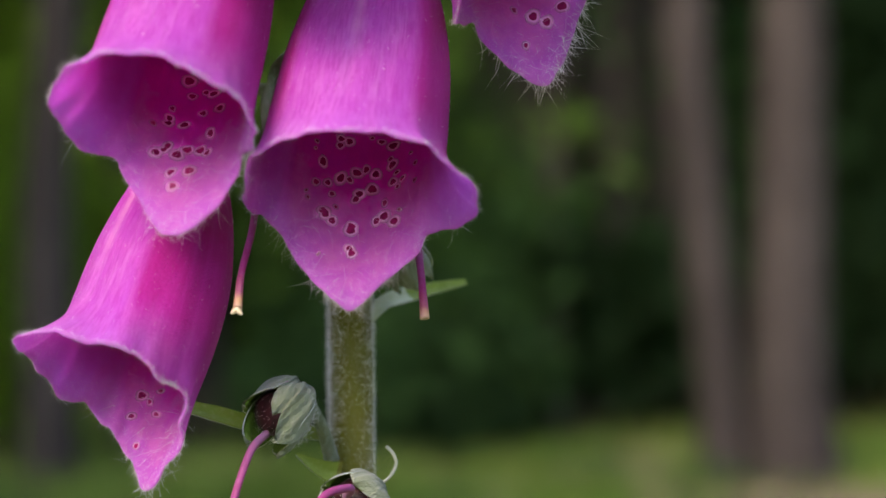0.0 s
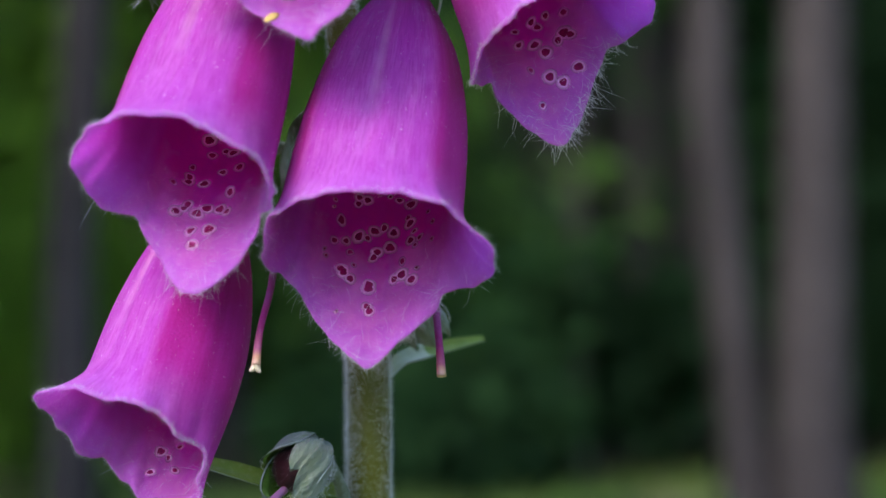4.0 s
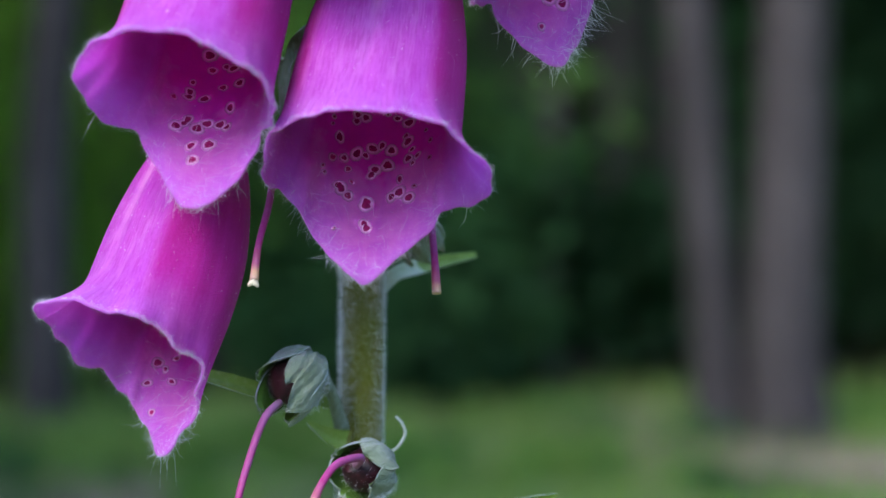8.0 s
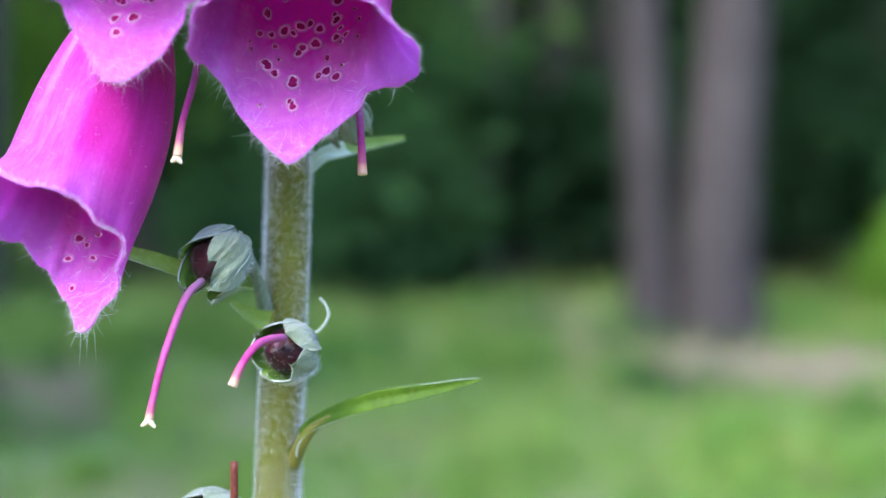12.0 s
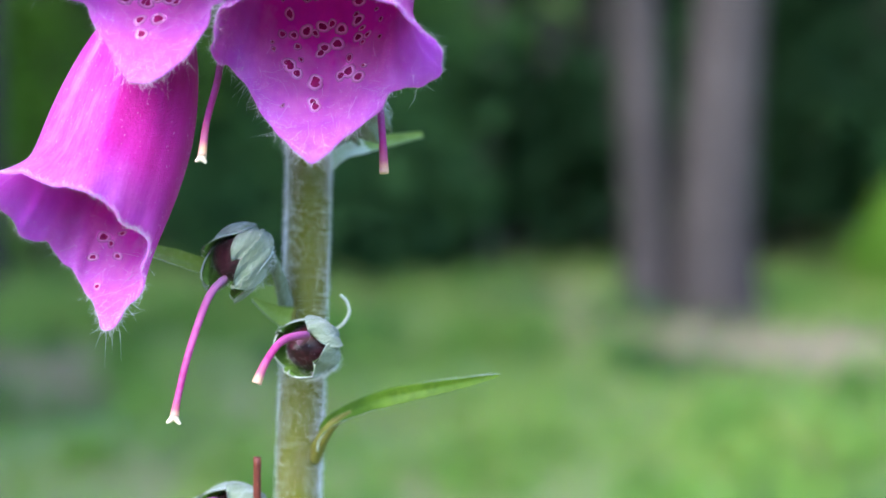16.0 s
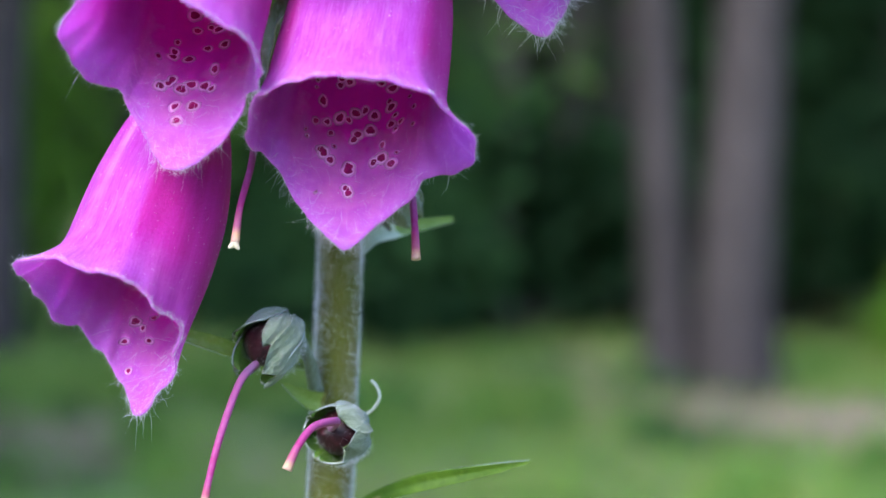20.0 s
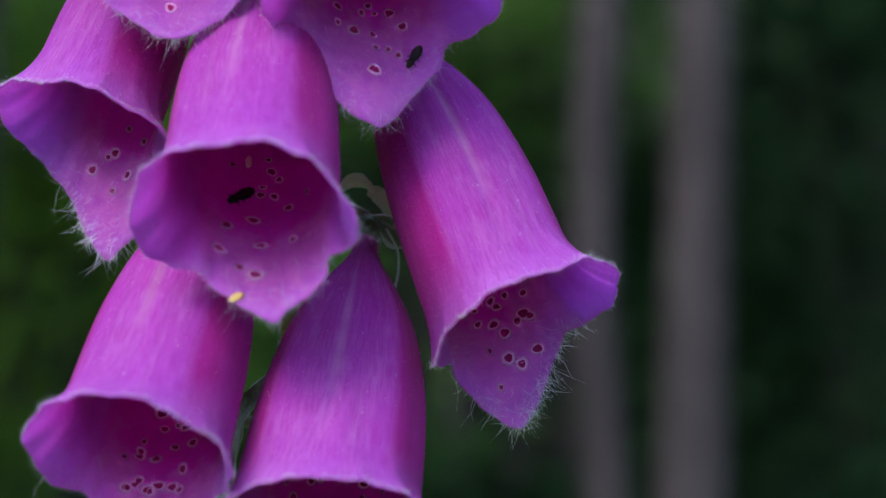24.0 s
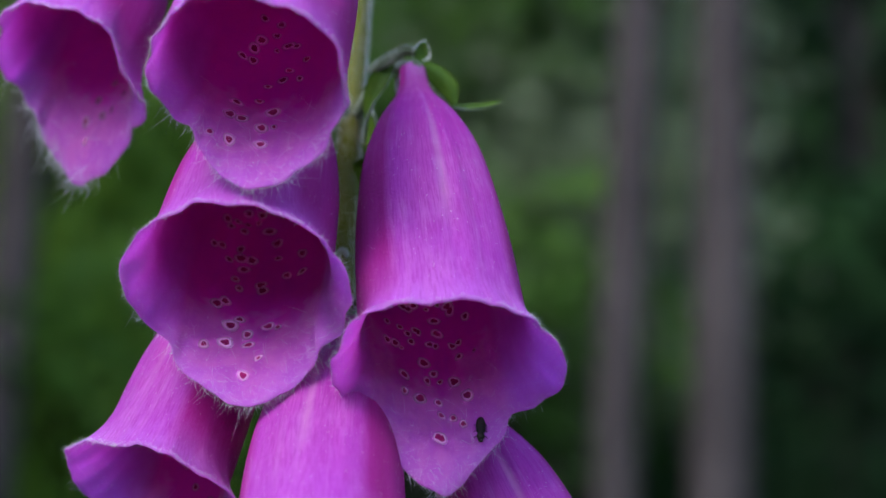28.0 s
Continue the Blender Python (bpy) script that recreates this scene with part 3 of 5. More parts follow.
def bell(base, tilt, turn, roll, spec, flecks, seed, fringe=1.0, reach=1.0, shift=0.0, calyx=CALYX):
    """One hanging bell with its spots, fringe, calyx and stalk."""
    rng = np.random.default_rng(seed)
    m = Matrix.Translation(spot_at(*base)) @ Euler((0, 0, turn)).to_matrix().to_4x4() @ Euler((-tilt, 0, 0)).to_matrix().to_4x4() @ Euler((0, 0, roll)).to_matrix().to_4x4()
    ob = part("corolla", corolla_mesh(spec), foxglove, "magenta bell-shaped corolla with a pale lip and dark throat spots")
    ob.matrix_local = m
    for spots, size in zip(flecks, (0.60, 0.42, 0.27)):
        for angle, along in spots:
            part("throat_spot", spot_mesh(radians(angle), along, size * rng.uniform(0.85, 1.15), spec, rng), ob, "maroon spot with a pale ring")
    # long hairs fringe the lip, short down edges the rest of the rim
    count, edge = int(210 * fringe), 2300
    phi = np.concatenate([np.pi + shift + rng.normal(0, 0.62 - 0.25 * (shift != 0), count), rng.uniform(0, 2 * np.pi, edge)])
    tau = np.concatenate([1 - np.abs(rng.normal(0, 0.03, count)), 1 - np.abs(rng.normal(0, 0.007, edge))]).clip(0.6, 1)
    root, normal = corolla_points(phi, tau, spec), corolla_normals(phi, tau, spec)
    down = corolla_points(phi, tau, spec) - corolla_points(phi, tau - 0.02, spec)
    down /= np.linalg.norm(down, axis=1, keepdims=True)
    way = down * rng.uniform(0.3, 1.0, (len(phi), 1)) + normal * rng.uniform(-0.7, 0.9, (len(phi), 1)) + rng.normal(0, 0.35, (len(phi), 3))
    size = np.concatenate([rng.gamma(3.0, 0.6 * reach, count).clip(0.4, 3.6), rng.uniform(0.2, 0.9, edge)])
    verts, faces = hairs(root * MM, way, size * MM, np.where(size > 0.95, 0.040 if reach > 1.25 else 0.026, 0.015) * MM, seed, 0.4)
    part("lip_hairs", mesh_of("lip_hairs", verts, faces, (HAIR,)), ob, "fine white hairs along the lip", "stuff")
    # a pale nap over the inner lip, with a few long hairs arching out of the throat
    nap, few = 2600, int(min(40 * fringe, 46))
    phi = np.concatenate([rng.uniform(0, 2 * np.pi, nap), np.pi + rng.normal(0, 0.5, few)])
    tau = np.concatenate([1 - np.abs(rng.normal(0, 0.075, nap)), rng.uniform(0.80, 0.985, few)]).clip(0.55, 0.995)
    root, normal = corolla_points(phi, tau, spec), corolla_normals(phi, tau, spec)
    down = corolla_points(phi, tau, spec) - corolla_points(phi, tau - 0.02, spec)
    down /= np.linalg.norm(down, axis=1, keepdims=True)
    way = -normal + down * rng.uniform(0.2, 1.6, (len(phi), 1)) + rng.normal(0, 0.45, (len(phi), 3))
    size = np.concatenate([rng.uniform(0.1, 0.32, nap), rng.uniform(1.0, 3.8, few)])
    verts, faces = hairs((root - normal * SKIN) * MM, way, size * MM, np.where(size > 0.8, 0.023, 0.017) * MM, seed + 2, 0.5)
    part("lip_nap", mesh_of("lip_nap", verts, faces, (HAIR,)), ob, "pale nap on the inner lip", "stuff")
    # pale down on the back of the tube
    phi, tau = rng.uniform(0, 2 * np.pi, 700), rng.uniform(0.25, 0.99, 700)
    root, normal = corolla_points(phi, tau, spec), corolla_normals(phi, tau, spec)
    verts, faces = hairs(root * MM, normal + rng.normal(0, 0.5, (700, 3)), rng.uniform(0.12, 0.3, 700) * MM, 0.016 * MM, seed + 1)
    part("tube_down", mesh_of("tube_down", verts, faces, (HAIR,)), ob, "sparse pale down", "stuff")
    for angle, long, wide, opening, lean in calyx:
        sp = part("sepal", sepal_mesh(long, wide, 0.9, rng.uniform(0.3, 1.2), (SEPAL_IN, SEPAL_IN, SEPAL_EDGE) if lean else (LEAF_WHITE, SEPAL, SEPAL_EDGE) if calyx is CALYX_OPEN else None), ob, "grey-green calyx lobe with a pale edge")
        a = radians(angle + rng.uniform(-4, 4))
        sp.matrix_local = Matrix.Translation((math.sin(a) * 1.9 * MM, -math.cos(a) * 1.9 * MM, 1.2 * MM)) @ Euler((0, 0, a)).to_matrix().to_4x4() @ Euler((-radians(opening), 0, 0)).to_matrix().to_4x4() @ Euler((0, radians(lean), 0)).to_matrix().to_4x4()
    # the stalk back to the stem
    top = Vector(base)
    foot = stem_line(base[2] - 4)
    mid = (top + foot) / 2 + Vector((0, 0, 3.5))
    verts, faces, uvs = tube([spot_at(*foot), spot_at(*mid), spot_at(*(top + Vector((0, 0, 0.8)))), m @ Vector((0, 0, -1.5 * MM))], [1.1 * MM, 0.95 * MM, 1.2 * MM, 1.9 * MM], 10)
    part("pedicel", mesh_of("pedicel", verts, faces, (SEPAL,), uvs=uvs), foxglove, "short green flower stalk")
    return ob


# base in millimetres, tilt, turn and roll in radians, then length, girth, flares, lip and a seed for the frill
BELLS = {
    "A": ((5.9, -6.6, 51.3), (0.577, -0.165, 0.119), (51.41, 12.46, 3.07, 2.99, -0.46, 12.69, 58.28, 1.51, 0.59, -0.28, -1.07, 0.89, 0.95, 6.87, 0.0)),
    "B": ((-14.3, -9.8, 57.8), (0.667, -0.334, 0.063), (51.47, 11.29, 2.44, 3.24, 0.31, 14.01, 49.74, 0.48, -0.33, -0.06, 2.00, -0.19, 0.71, 10.64, 1.3)),
    "C": ((-21.1, -8.1, 22.2), (0.502, -0.514, -0.238), (44.49, 10.40, 0.72, 5.37, -0.39, 15.05, 78.17, 2.25, -0.56, -0.11, 1.32, -1.09, 0.89, 10.17, 2.6)),
    "D": ((8.2, -8.9, 80.8), (0.551, 0.884, -0.652), (50.98, 11.06, 3.12, 3.04, 1.30, 12.21, 49.92, 1.08, 0.65, -0.30, -3.04, 0.64, 0.62, 7.39, 3.9)),
    "E": ((-6.4, -12.4, 90.2), (0.678, -0.174, -0.085), (54.44, 11.63, 3.17, 1.65, -0.81, 10.65, 62.79, 2.58, -0.29, 0.21, 4.37, -0.47, 0.69, 7.75, 5.2)),
    "F": ((2.5, -10.0, 131.0), (0.565, 0.146, 0.059), (61.00, 11.81, 4.24, 1.63, 1.70, 14.75, 54.32, 1.17, -0.05, -0.04, 1.26, 1.72, 0.71, 11.09, 6.5)),
    "G": ((-15.5, -6.9, 130.6), (0.685, -0.259, 0.082), (51.80, 13.08, 3.04, 1.37, 0.59, 13.20, 71.56, 2.64, 0.07, 0.02, 3.03, 0.44, 0.87, 8.37, 7.8)),
    "H": ((-11.3, -24.5, 158.3), (0.638, -0.329, 0.105), (54.44, 12.91, 0.88, 0.60, 1.00, 10.51, 63.45, 1.54, 0.00, -0.05, 3.19, 0.28, 0.82, 13.68, 9.1)),
    "I": ((-37.2, -4.2, 164.2), (0.555, -0.807, 0.374), (38.99, 11.04, 2.18, 2.78, 2.56, 13.60, 72.07, 2.95, 0.46, 0.33, 0.92, 3.46, 1.05, 16.00, 10.4)),
    "J": ((-19.0, -7.7, 105.2), (0.457, -0.981, 0.327), (44.09, 10.09, 6.68, 1.41, 1.06, 17.57, 80.70, 1.78, 0.02, 0.02, 2.03, 1.09, 0.93, 9.53, 11.7)),
}
# how far the underside of a bell bellies out, in millimetres
UNDER = {"B": 1.1, "C": 2.0}
BELLS = {key: (base, angles, spec + (UNDER.get(key, 0.3),)) for key, (base, angles, spec) in BELLS.items()}
# round angle in degrees and place along the bell of the large, the small and the tiny throat spots
SPOTS = {
    "A": ([(210, 0.708), (196, 0.708), (186, 0.668), (180, 0.648), (173, 0.663), (182, 0.715), (184, 0.733), (174, 0.7), (204, 0.82), (202, 0.82), (197, 0.825), (164, 0.763), (163, 0.803), (168, 0.798), (155, 0.85), (184, 0.803), (184, 0.813), (183, 0.858), (181, 0.865), (163, 0.613), (162, 0.668)],
          [(194, 0.605), (200, 0.628), (200, 0.61), (172, 0.58), (164, 0.645), (212, 0.773), (204, 0.743), (200, 0.76), (190, 0.695), (158, 0.705), (160, 0.723), (153, 0.738)],
          [(217, 0.695), (217, 0.675), (179, 0.565), (148, 0.685), (143, 0.733), (142, 0.788), (218, 0.823), (216, 0.833), (196, 0.785), (152, 0.828), (202, 0.928), (156, 0.75)]),
    "B": ([(198, 0.593), (178, 0.6), (193, 0.708), (170, 0.655), (172, 0.725), (200, 0.798), (207, 0.858), (192, 0.795), (186, 0.768), (176, 0.768), (193, 0.85), (180, 0.825), (189, 0.878)],
          [(193, 0.623), (184, 0.598), (204, 0.703), (204, 0.733), (204, 0.748), (214, 0.8), (182, 0.658), (202, 0.82), (170, 0.788)]),
    "C": ([(216, 0.833)],
          [(208, 0.833), (202, 0.778), (219, 0.91), (198, 0.835), (207, 0.958)]),
    "D": ([(172, 0.708), (169, 0.733), (188, 0.753), (176, 0.755), (152, 0.83), (158, 0.82), (170, 0.8), (152, 0.928), (174, 0.85), (166, 0.895)],
          [(160, 0.738), (146, 0.81), (187, 0.715), (148, 0.863), (186, 0.82), (186, 0.91)]),
    "E": ([(183, 0.553), (180, 0.628), (169, 0.685), (194, 0.718), (212, 0.788), (216, 0.88), (188, 0.783), (191, 0.88)],
          [(212, 0.59), (189, 0.605), (177, 0.578), (165, 0.793), (202, 0.883), (190, 0.63), (154, 0.673), (186, 0.518)]),
    "F": ([(171, 0.605), (170, 0.64), (182, 0.71), (188, 0.808), (160, 0.595), (158, 0.613), (178, 0.883), (176, 0.888), (198, 0.78), (162, 0.79), (154, 0.855), (194, 0.59)],
          [(190, 0.585), (186, 0.568), (192, 0.655), (186, 0.633), (184, 0.635), (190, 0.67), (210, 0.738), (203, 0.715), (176, 0.658), (172, 0.668), (160, 0.703), (155, 0.71), (156, 0.745), (176, 0.733), (172, 0.76), (181, 0.753), (199, 0.825), (175, 0.805), (174, 0.838), (166, 0.865), (160, 0.903), (147, 0.663), (159, 0.573), (209, 0.683), (198, 0.655)],
          [(176, 0.568), (144, 0.77), (198, 0.71), (167, 0.57)]),
    "G": ([(184, 0.425), (202, 0.518), (200, 0.545), (192, 0.533), (196, 0.575), (176, 0.46), (154, 0.54), (164, 0.588), (152, 0.613), (182, 0.605), (180, 0.623), (208, 0.74), (203, 0.71), (196, 0.775), (171, 0.753), (184, 0.78), (182, 0.813), (197, 0.838), (182, 0.913)],
          [(219, 0.46), (210, 0.443), (204, 0.4), (202, 0.433), (203, 0.458), (193, 0.383), (194, 0.41), (214, 0.47), (222, 0.565), (216, 0.545), (208, 0.575), (200, 0.62), (196, 0.643), (173, 0.513), (191, 0.738), (210, 0.895), (174, 0.855), (164, 0.77)]),
    "H": ([(203, 0.523), (206, 0.565), (204, 0.603), (182, 0.513), (180, 0.638), (206, 0.773), (208, 0.828), (200, 0.81), (181, 0.755), (186, 0.81), (204, 0.9), (184, 0.868)],
          [(193, 0.483), (176, 0.518), (190, 0.53), (177, 0.605), (189, 0.66), (192, 0.72), (178, 0.81), (217, 0.933), (212, 0.615), (206, 0.455), (192, 0.443), (166, 0.578), (168, 0.648)]),
    "I": ([(187, 0.825), (172, 0.805)],
          [(182, 0.878), (154, 0.775), (174, 0.675), (164, 0.8), (183, 0.74)]),
    "J": ([(197, 0.77), (168, 0.718), (212, 0.87), (175, 0.793)],
          [(202, 0.793), (186, 0.848), (192, 0.688), (139, 0.86)]),
}
for number, (key, (base, (tilt, turn, roll), spec)) in enumerate(BELLS.items()):
    shaggy = {"A": (1.6, 1.05, 0), "B": (1.3, 0.9, 0), "D": (1.8, 1.45, -0.42), "J": (1.8, 1.5, 0.4), "I": (1.8, 1.3, 0.45), "C": (1.0, 0.85, 0.15), "G": (2.2, 0.95, 0), "H": (2.2, 0.95, 0), "F": (2.0, 0.95, 0), "E": (1.6, 0.75, 0)}
    bell(base, tilt, turn, roll, spec, SPOTS[key], 100 + number, *shaggy.get(key, (1.0, 1.0, 0)), {"F": CALYX_HIGH, "A": CALYX_OPEN}.get(key, CALYX))

# ---- stem ----
heights = [-1000, -700, -400, -200, -75, -40, -10, 30, 60, 105, 142, 180, 230, 260]
verts, faces, uvs = tube([spot_at(*stem_line(z)) for z in heights], [r * MM for r in (5.3, 4.8, 4.3, 3.8, 3.4, 3.3, 3.15, 2.6, 2.25, 1.9, 1.7, 1.5, 1.2, 0.6)], 28, 6, 0.006)
part("stem", mesh_of("stem", verts, faces, (STEM,), uvs=uvs), foxglove, "upright yellow-green stem, finely downy")


def downy(z0, z1, radius, count, long, seed):
    rng = np.random.default_rng(seed)
    z, a = rng.uniform(z0, z1, count), rng.uniform(0, 2 * np.pi, count)
    out = np.stack([np.cos(a), np.sin(a), 0 * a], 1)
    roots = np.array([stem_line(v) for v in z]) + out * radius
    ways = out + rng.normal(0, 0.10, (count, 3))
    roots[:, 2] += HEIGHT / MM
    return hairs(roots * MM, ways, rng.uniform(0.5, 1.0, count) * long * MM, 0.018 * MM, seed, 0.14)


for z0, z1, radius, count, long in ((-85, -5, 3.15, 31000, 1.05), (-5, 60, 2.4, 11000, 0.75), (60, 150, 1.85, 15000, 0.75)):
    verts, faces = downy(z0, z1, radius, count, long, int(z1 + 200))
    part("stem_down", mesh_of("stem_down", verts, faces, (HAIR,)), foxglove, "dense white stem hairs", "stuff")


# ---- seed capsules, styles and leaves ----
OVARY_DOWN = 260


def ovary_mesh(radius, length):
    rows, cols, verts, faces = 12, 20, [], []
    for i in range(rows + 1):
        t = i / rows
        r = radius * math.sin(math.pi * (0.06 + 0.94 * t) ** 0.8) ** 0.7 if i < rows else 0.05
        for k in range(cols):
            a = 2 * math.pi * k / cols
            q = r * (1 + 0.06 * math.cos(2 * a))
            verts.append((q * math.cos(a) * MM, q * math.sin(a) * MM, -t * length * MM))
    for i in range(rows):
        for k in range(cols):
            j = (k + 1) % cols
            faces.append((i * cols + k, (i + 1) * cols + k, (i + 1) * cols + j, i * cols + j))
    faces.append(tuple(range(cols)))
    return mesh_of("ovary", verts, faces, (OVARY,))


def style(points, radius, label="pink style with a cream forked tip"):
    r = radius * MM
    n = len(points)
    verts, faces, uvs = tube([spot_at(*p) for p in points], [r * (1.15 - 0.25 * i / (n - 1)) for i in range(n - 1)] + [r * 1.3], 10, 8)
    return part("style", mesh_of("style", verts, faces, (STYLE,), uvs=uvs), foxglove, label)


def fork(tip, way, size):
    """The two cream stigma lobes at a style's end."""
    way = Vector(way).normalized()
    side = way.cross(Vector((0, 1, 0))).normalized()
    verts, faces = [], []
    for sign in (-1, 1):
        v, f, _ = tube([spot_at(*tip), spot_at(*(Vector(tip) + way * size * 0.6 + side * sign * size * 0.3)), spot_at(*(Vector(tip) + way * size + side * sign * size * 0.75))],
                       [0.42 * MM, 0.4 * MM, 0.16 * MM], 8, 3)
        faces += [tuple(i + len(verts) for i in face) for face in f]
        verts += v
    part("stigma", mesh_of("stigma", verts, faces, (POLLEN_PALE,)), foxglove, "cream forked stigma")


POLLEN_PALE = mottled("stigma_cream", (0.78, 0.68, 0.50), (0.72, 0.58, 0.40), (0.82, 0.74, 0.6), 600, 0.5, through_light=0.15)


def cup_sepal(size, reach, wide, layer, seed, long=1.18):
    """A broad calyx lobe that hugs a capsule, from its stalk end (+z) round towards the opening (-z)."""
    r = np.random.default_rng(seed)
    rows, cols, verts, faces, slots = 20, 18, [], [], []
    wave = r.uniform(0, 6)
    for back in (0, 1):
        for i in range(rows + 1):
            t = i / rows
            w = wide * min(1.0, 0.45 + 3 * t) * max(1 - (max(t - 0.62, 0) / 0.38) ** 2, 0.004) ** 0.5
            th = 0.12 + t * reach
            for k in range(cols + 1):
                u = k / cols * 2 - 1
                a = u * w + 0.07 * math.sin(5 * t + wave)
                th2 = th * (1 - 0.04 * u * u)
                ruck = 0.24 * math.sin(6 * t + 2.5 * u + wave) + 0.16 * math.sin(4.2 * u + wave) * t + 0.26 * max(0.0, 1 - abs(u) * 4) - 0.10 * abs(math.sin(7 * u + 1.5 * t))
                rad = size * (4.5 + 0.24 * layer + ruck + 1.0 * max(0.0, t - 0.8) - 0.22 * back) * (1 + 0.05 * abs(u) ** 3)
                verts.append((rad * math.sin(th2) * math.sin(a) * MM, -rad * math.sin(th2) * math.cos(a) * MM, (rad * long * math.cos(th2) - 3.0 * size) * MM))
    idx = np.arange(2 * (rows + 1) * (cols + 1)).reshape(2, rows + 1, cols + 1)
    for i in range(rows):
        for k in range(cols):
            faces += [(idx[0, i, k], idx[0, i, k + 1], idx[0, i + 1, k + 1], idx[0, i + 1, k]), (idx[1, i, k], idx[1, i + 1, k], idx[1, i + 1, k + 1], idx[1, i, k + 1])]
            slots += [0, 1]
        for k in (0, cols):
            faces.append((idx[0, i, k], idx[0, i + 1, k], idx[1, i + 1, k], idx[1, i, k]))
            slots.append(2)
    for k in range(cols):
        faces.append((idx[0, rows, k], idx[0, rows, k + 1], idx[1, rows, k + 1], idx[1, rows, k]))
        slots.append(2)
    return mesh_of("sepal", verts, faces, (SEPAL, SEPAL_IN, SEPAL_EDGE), slots)


def capsule(centre, way, size, foot, seed, lobes=((8, 2.2, 0.80), (80, 2.4, 0.75), (150, 2.3, 0.74), (222, 2.05, 0.82), (294, 2.0, 0.84)), long=1.18):
    """A spent flower: a dark ovary in a cup of grey-green sepals that opens along way."""
    rng = np.random.default_rng(seed)
    turn = Vector(way).normalized().to_track_quat("-Z", "Y").to_matrix().to_4x4()
    m = Matrix.Translation(spot_at(*centre)) @ turn
    ob = part("ovary", ovary_mesh(3.7 * size, 6.5 * size), foxglove, "dark purple ripening seed capsule")
    ob.matrix_local = m
    backs, outs = [], []
    for k, (angle, reach, wide) in enumerate(lobes):
        sp = part("sepal", cup_sepal(size, reach, wide, k % 2 + 0.5 * (k == 4), seed * 10 + k, long), ob, "grey-green calyx lobe with a pale edge")
        sp.matrix_local = Euler((0, 0, radians(angle))).to_matrix().to_4x4()
        for v in rng.choice(15 * 19, 420):
            at = sp.matrix_local @ sp.data.vertices[v].co
            backs.append(at + Vector(rng.normal(0, 0.12, 3)) * MM)
            outs.append((at + Vector((0, 0, 3.0 * size * MM))).normalized())
    # silky hairs lie along the ovary
    th, a = rng.uniform(0.15, 0.95, OVARY_DOWN), rng.uniform(0, 2 * np.pi, OVARY_DOWN)
    r = 3.75 * size * np.sin(np.pi * (0.06 + 0.94 * th) ** 0.8) ** 0.7
    roots = np.stack([r * np.cos(a), r * np.sin(a), -th * 6.5 * size], 1)
    ways = np.stack([0.35 * np.cos(a), 0.35 * np.sin(a), -np.ones(OVARY_DOWN)], 1) + rng.normal(0, 0.2, (OVARY_DOWN, 3))
    verts, faces = hairs(roots * MM, ways, rng.uniform(0.4, 1.1, OVARY_DOWN) * MM, 0.008 * MM, seed + 3)
    part("ovary_down", mesh_of("ovary_down", verts, faces, (HAIR,)), ob, "silky pale hairs", "stuff")
    # fuzz on the backs of the lobes
    verts, faces = hairs(np.array(backs), np.array(outs) + rng.normal(0, 0.5, (len(backs), 3)), rng.uniform(0.3, 0.85, len(backs)) * MM, 0.019 * MM, seed)
    part("calyx_down", mesh_of("calyx_down", verts, faces, (HAIR,)), ob, "fine pale down", "stuff")
    back = Vector(centre) - Vector(way).normalized() * 2.2 * size
    mid = (back * 0.5 + Vector(foot) * 0.5) - Vector(way).normalized() * 1.5
    verts, faces, uvs = tube([spot_at(*foot), spot_at(*mid), spot_at(*back)], [1.2 * MM, 0.9 * MM, 1.5 * MM], 10, 5)
    part("pedicel", mesh_of("pedicel", verts, faces, (SEPAL,), uvs=uvs), foxglove, "short green flower stalk")
    return ob


capsule((-11.0, -11.5, -21.6), (-0.42, -0.70, -0.58), 1.0, (-6.0, 0.0, -31.5), 5, ((70, 2.3, 0.7), (140, 1.75, 1.05), (217, 2.0, 0.42), (268, 2.45, 0.66), (335, 2.3, 1.0)), 1.4)
style([(-13.5, -17.5, -25.5), (-15.2, -23.0, -27.5), (-17.3, -28.0, -34.4), (-18.6, -30.5, -40.5), (-19.0, -31.0, -43.0)], 0.52)
fork((-19.0, -31.0, -42.8), (-0.1, -0.05, -1), 1.3)
capsule((0.0, -11.0, -36.0), (-0.62, -0.78, 0.02), 0.98, (-3.5, 1.0, -38.5), 8)
style([(-2.6, -17.0, -34.6), (-1.6, -22.0, -32.9), (-4.4, -27.0, -33.0), (-6.4, -30.0, -35.4), (-7.7, -31.0, -38.4)], 0.56)
capsule((-11.4, -5.0, -62.9), (-0.66, -0.75, 0.0), 1.18, (-6.0, 1.0, -70.0), 12)
style([(-14.0, -9.0, -61.5), (-16.0, -13.0, -59.0), (-21.2, -15.0, -61.1), (-24.6, -15.0, -64.8), (-27.0, -14.0, -68.4)], 0.50)
capsule((4.6, 3.0, -1.0), (0.45, 0.1, -0.8), 0.8, (-1.5, 2.0, -9.0), 15)
style([(8.2, -2.0, -1.5), (8.5, -12.0, -0.6), (9.1, -18.0, -5.0), (9.4, -20.0, -9.9)], 0.53)
style([(-9.5, -9.0, 12.0), (-13.0, -18.0, 8.5), (-13.9, -24.0, 2.4), (-14.7, -29.0, -2.6), (-15.1, -31.0, -7.2)], 0.50)
fork((-15.1, -31.0, -7.0), (-0.15, 0, -1), 1.0)


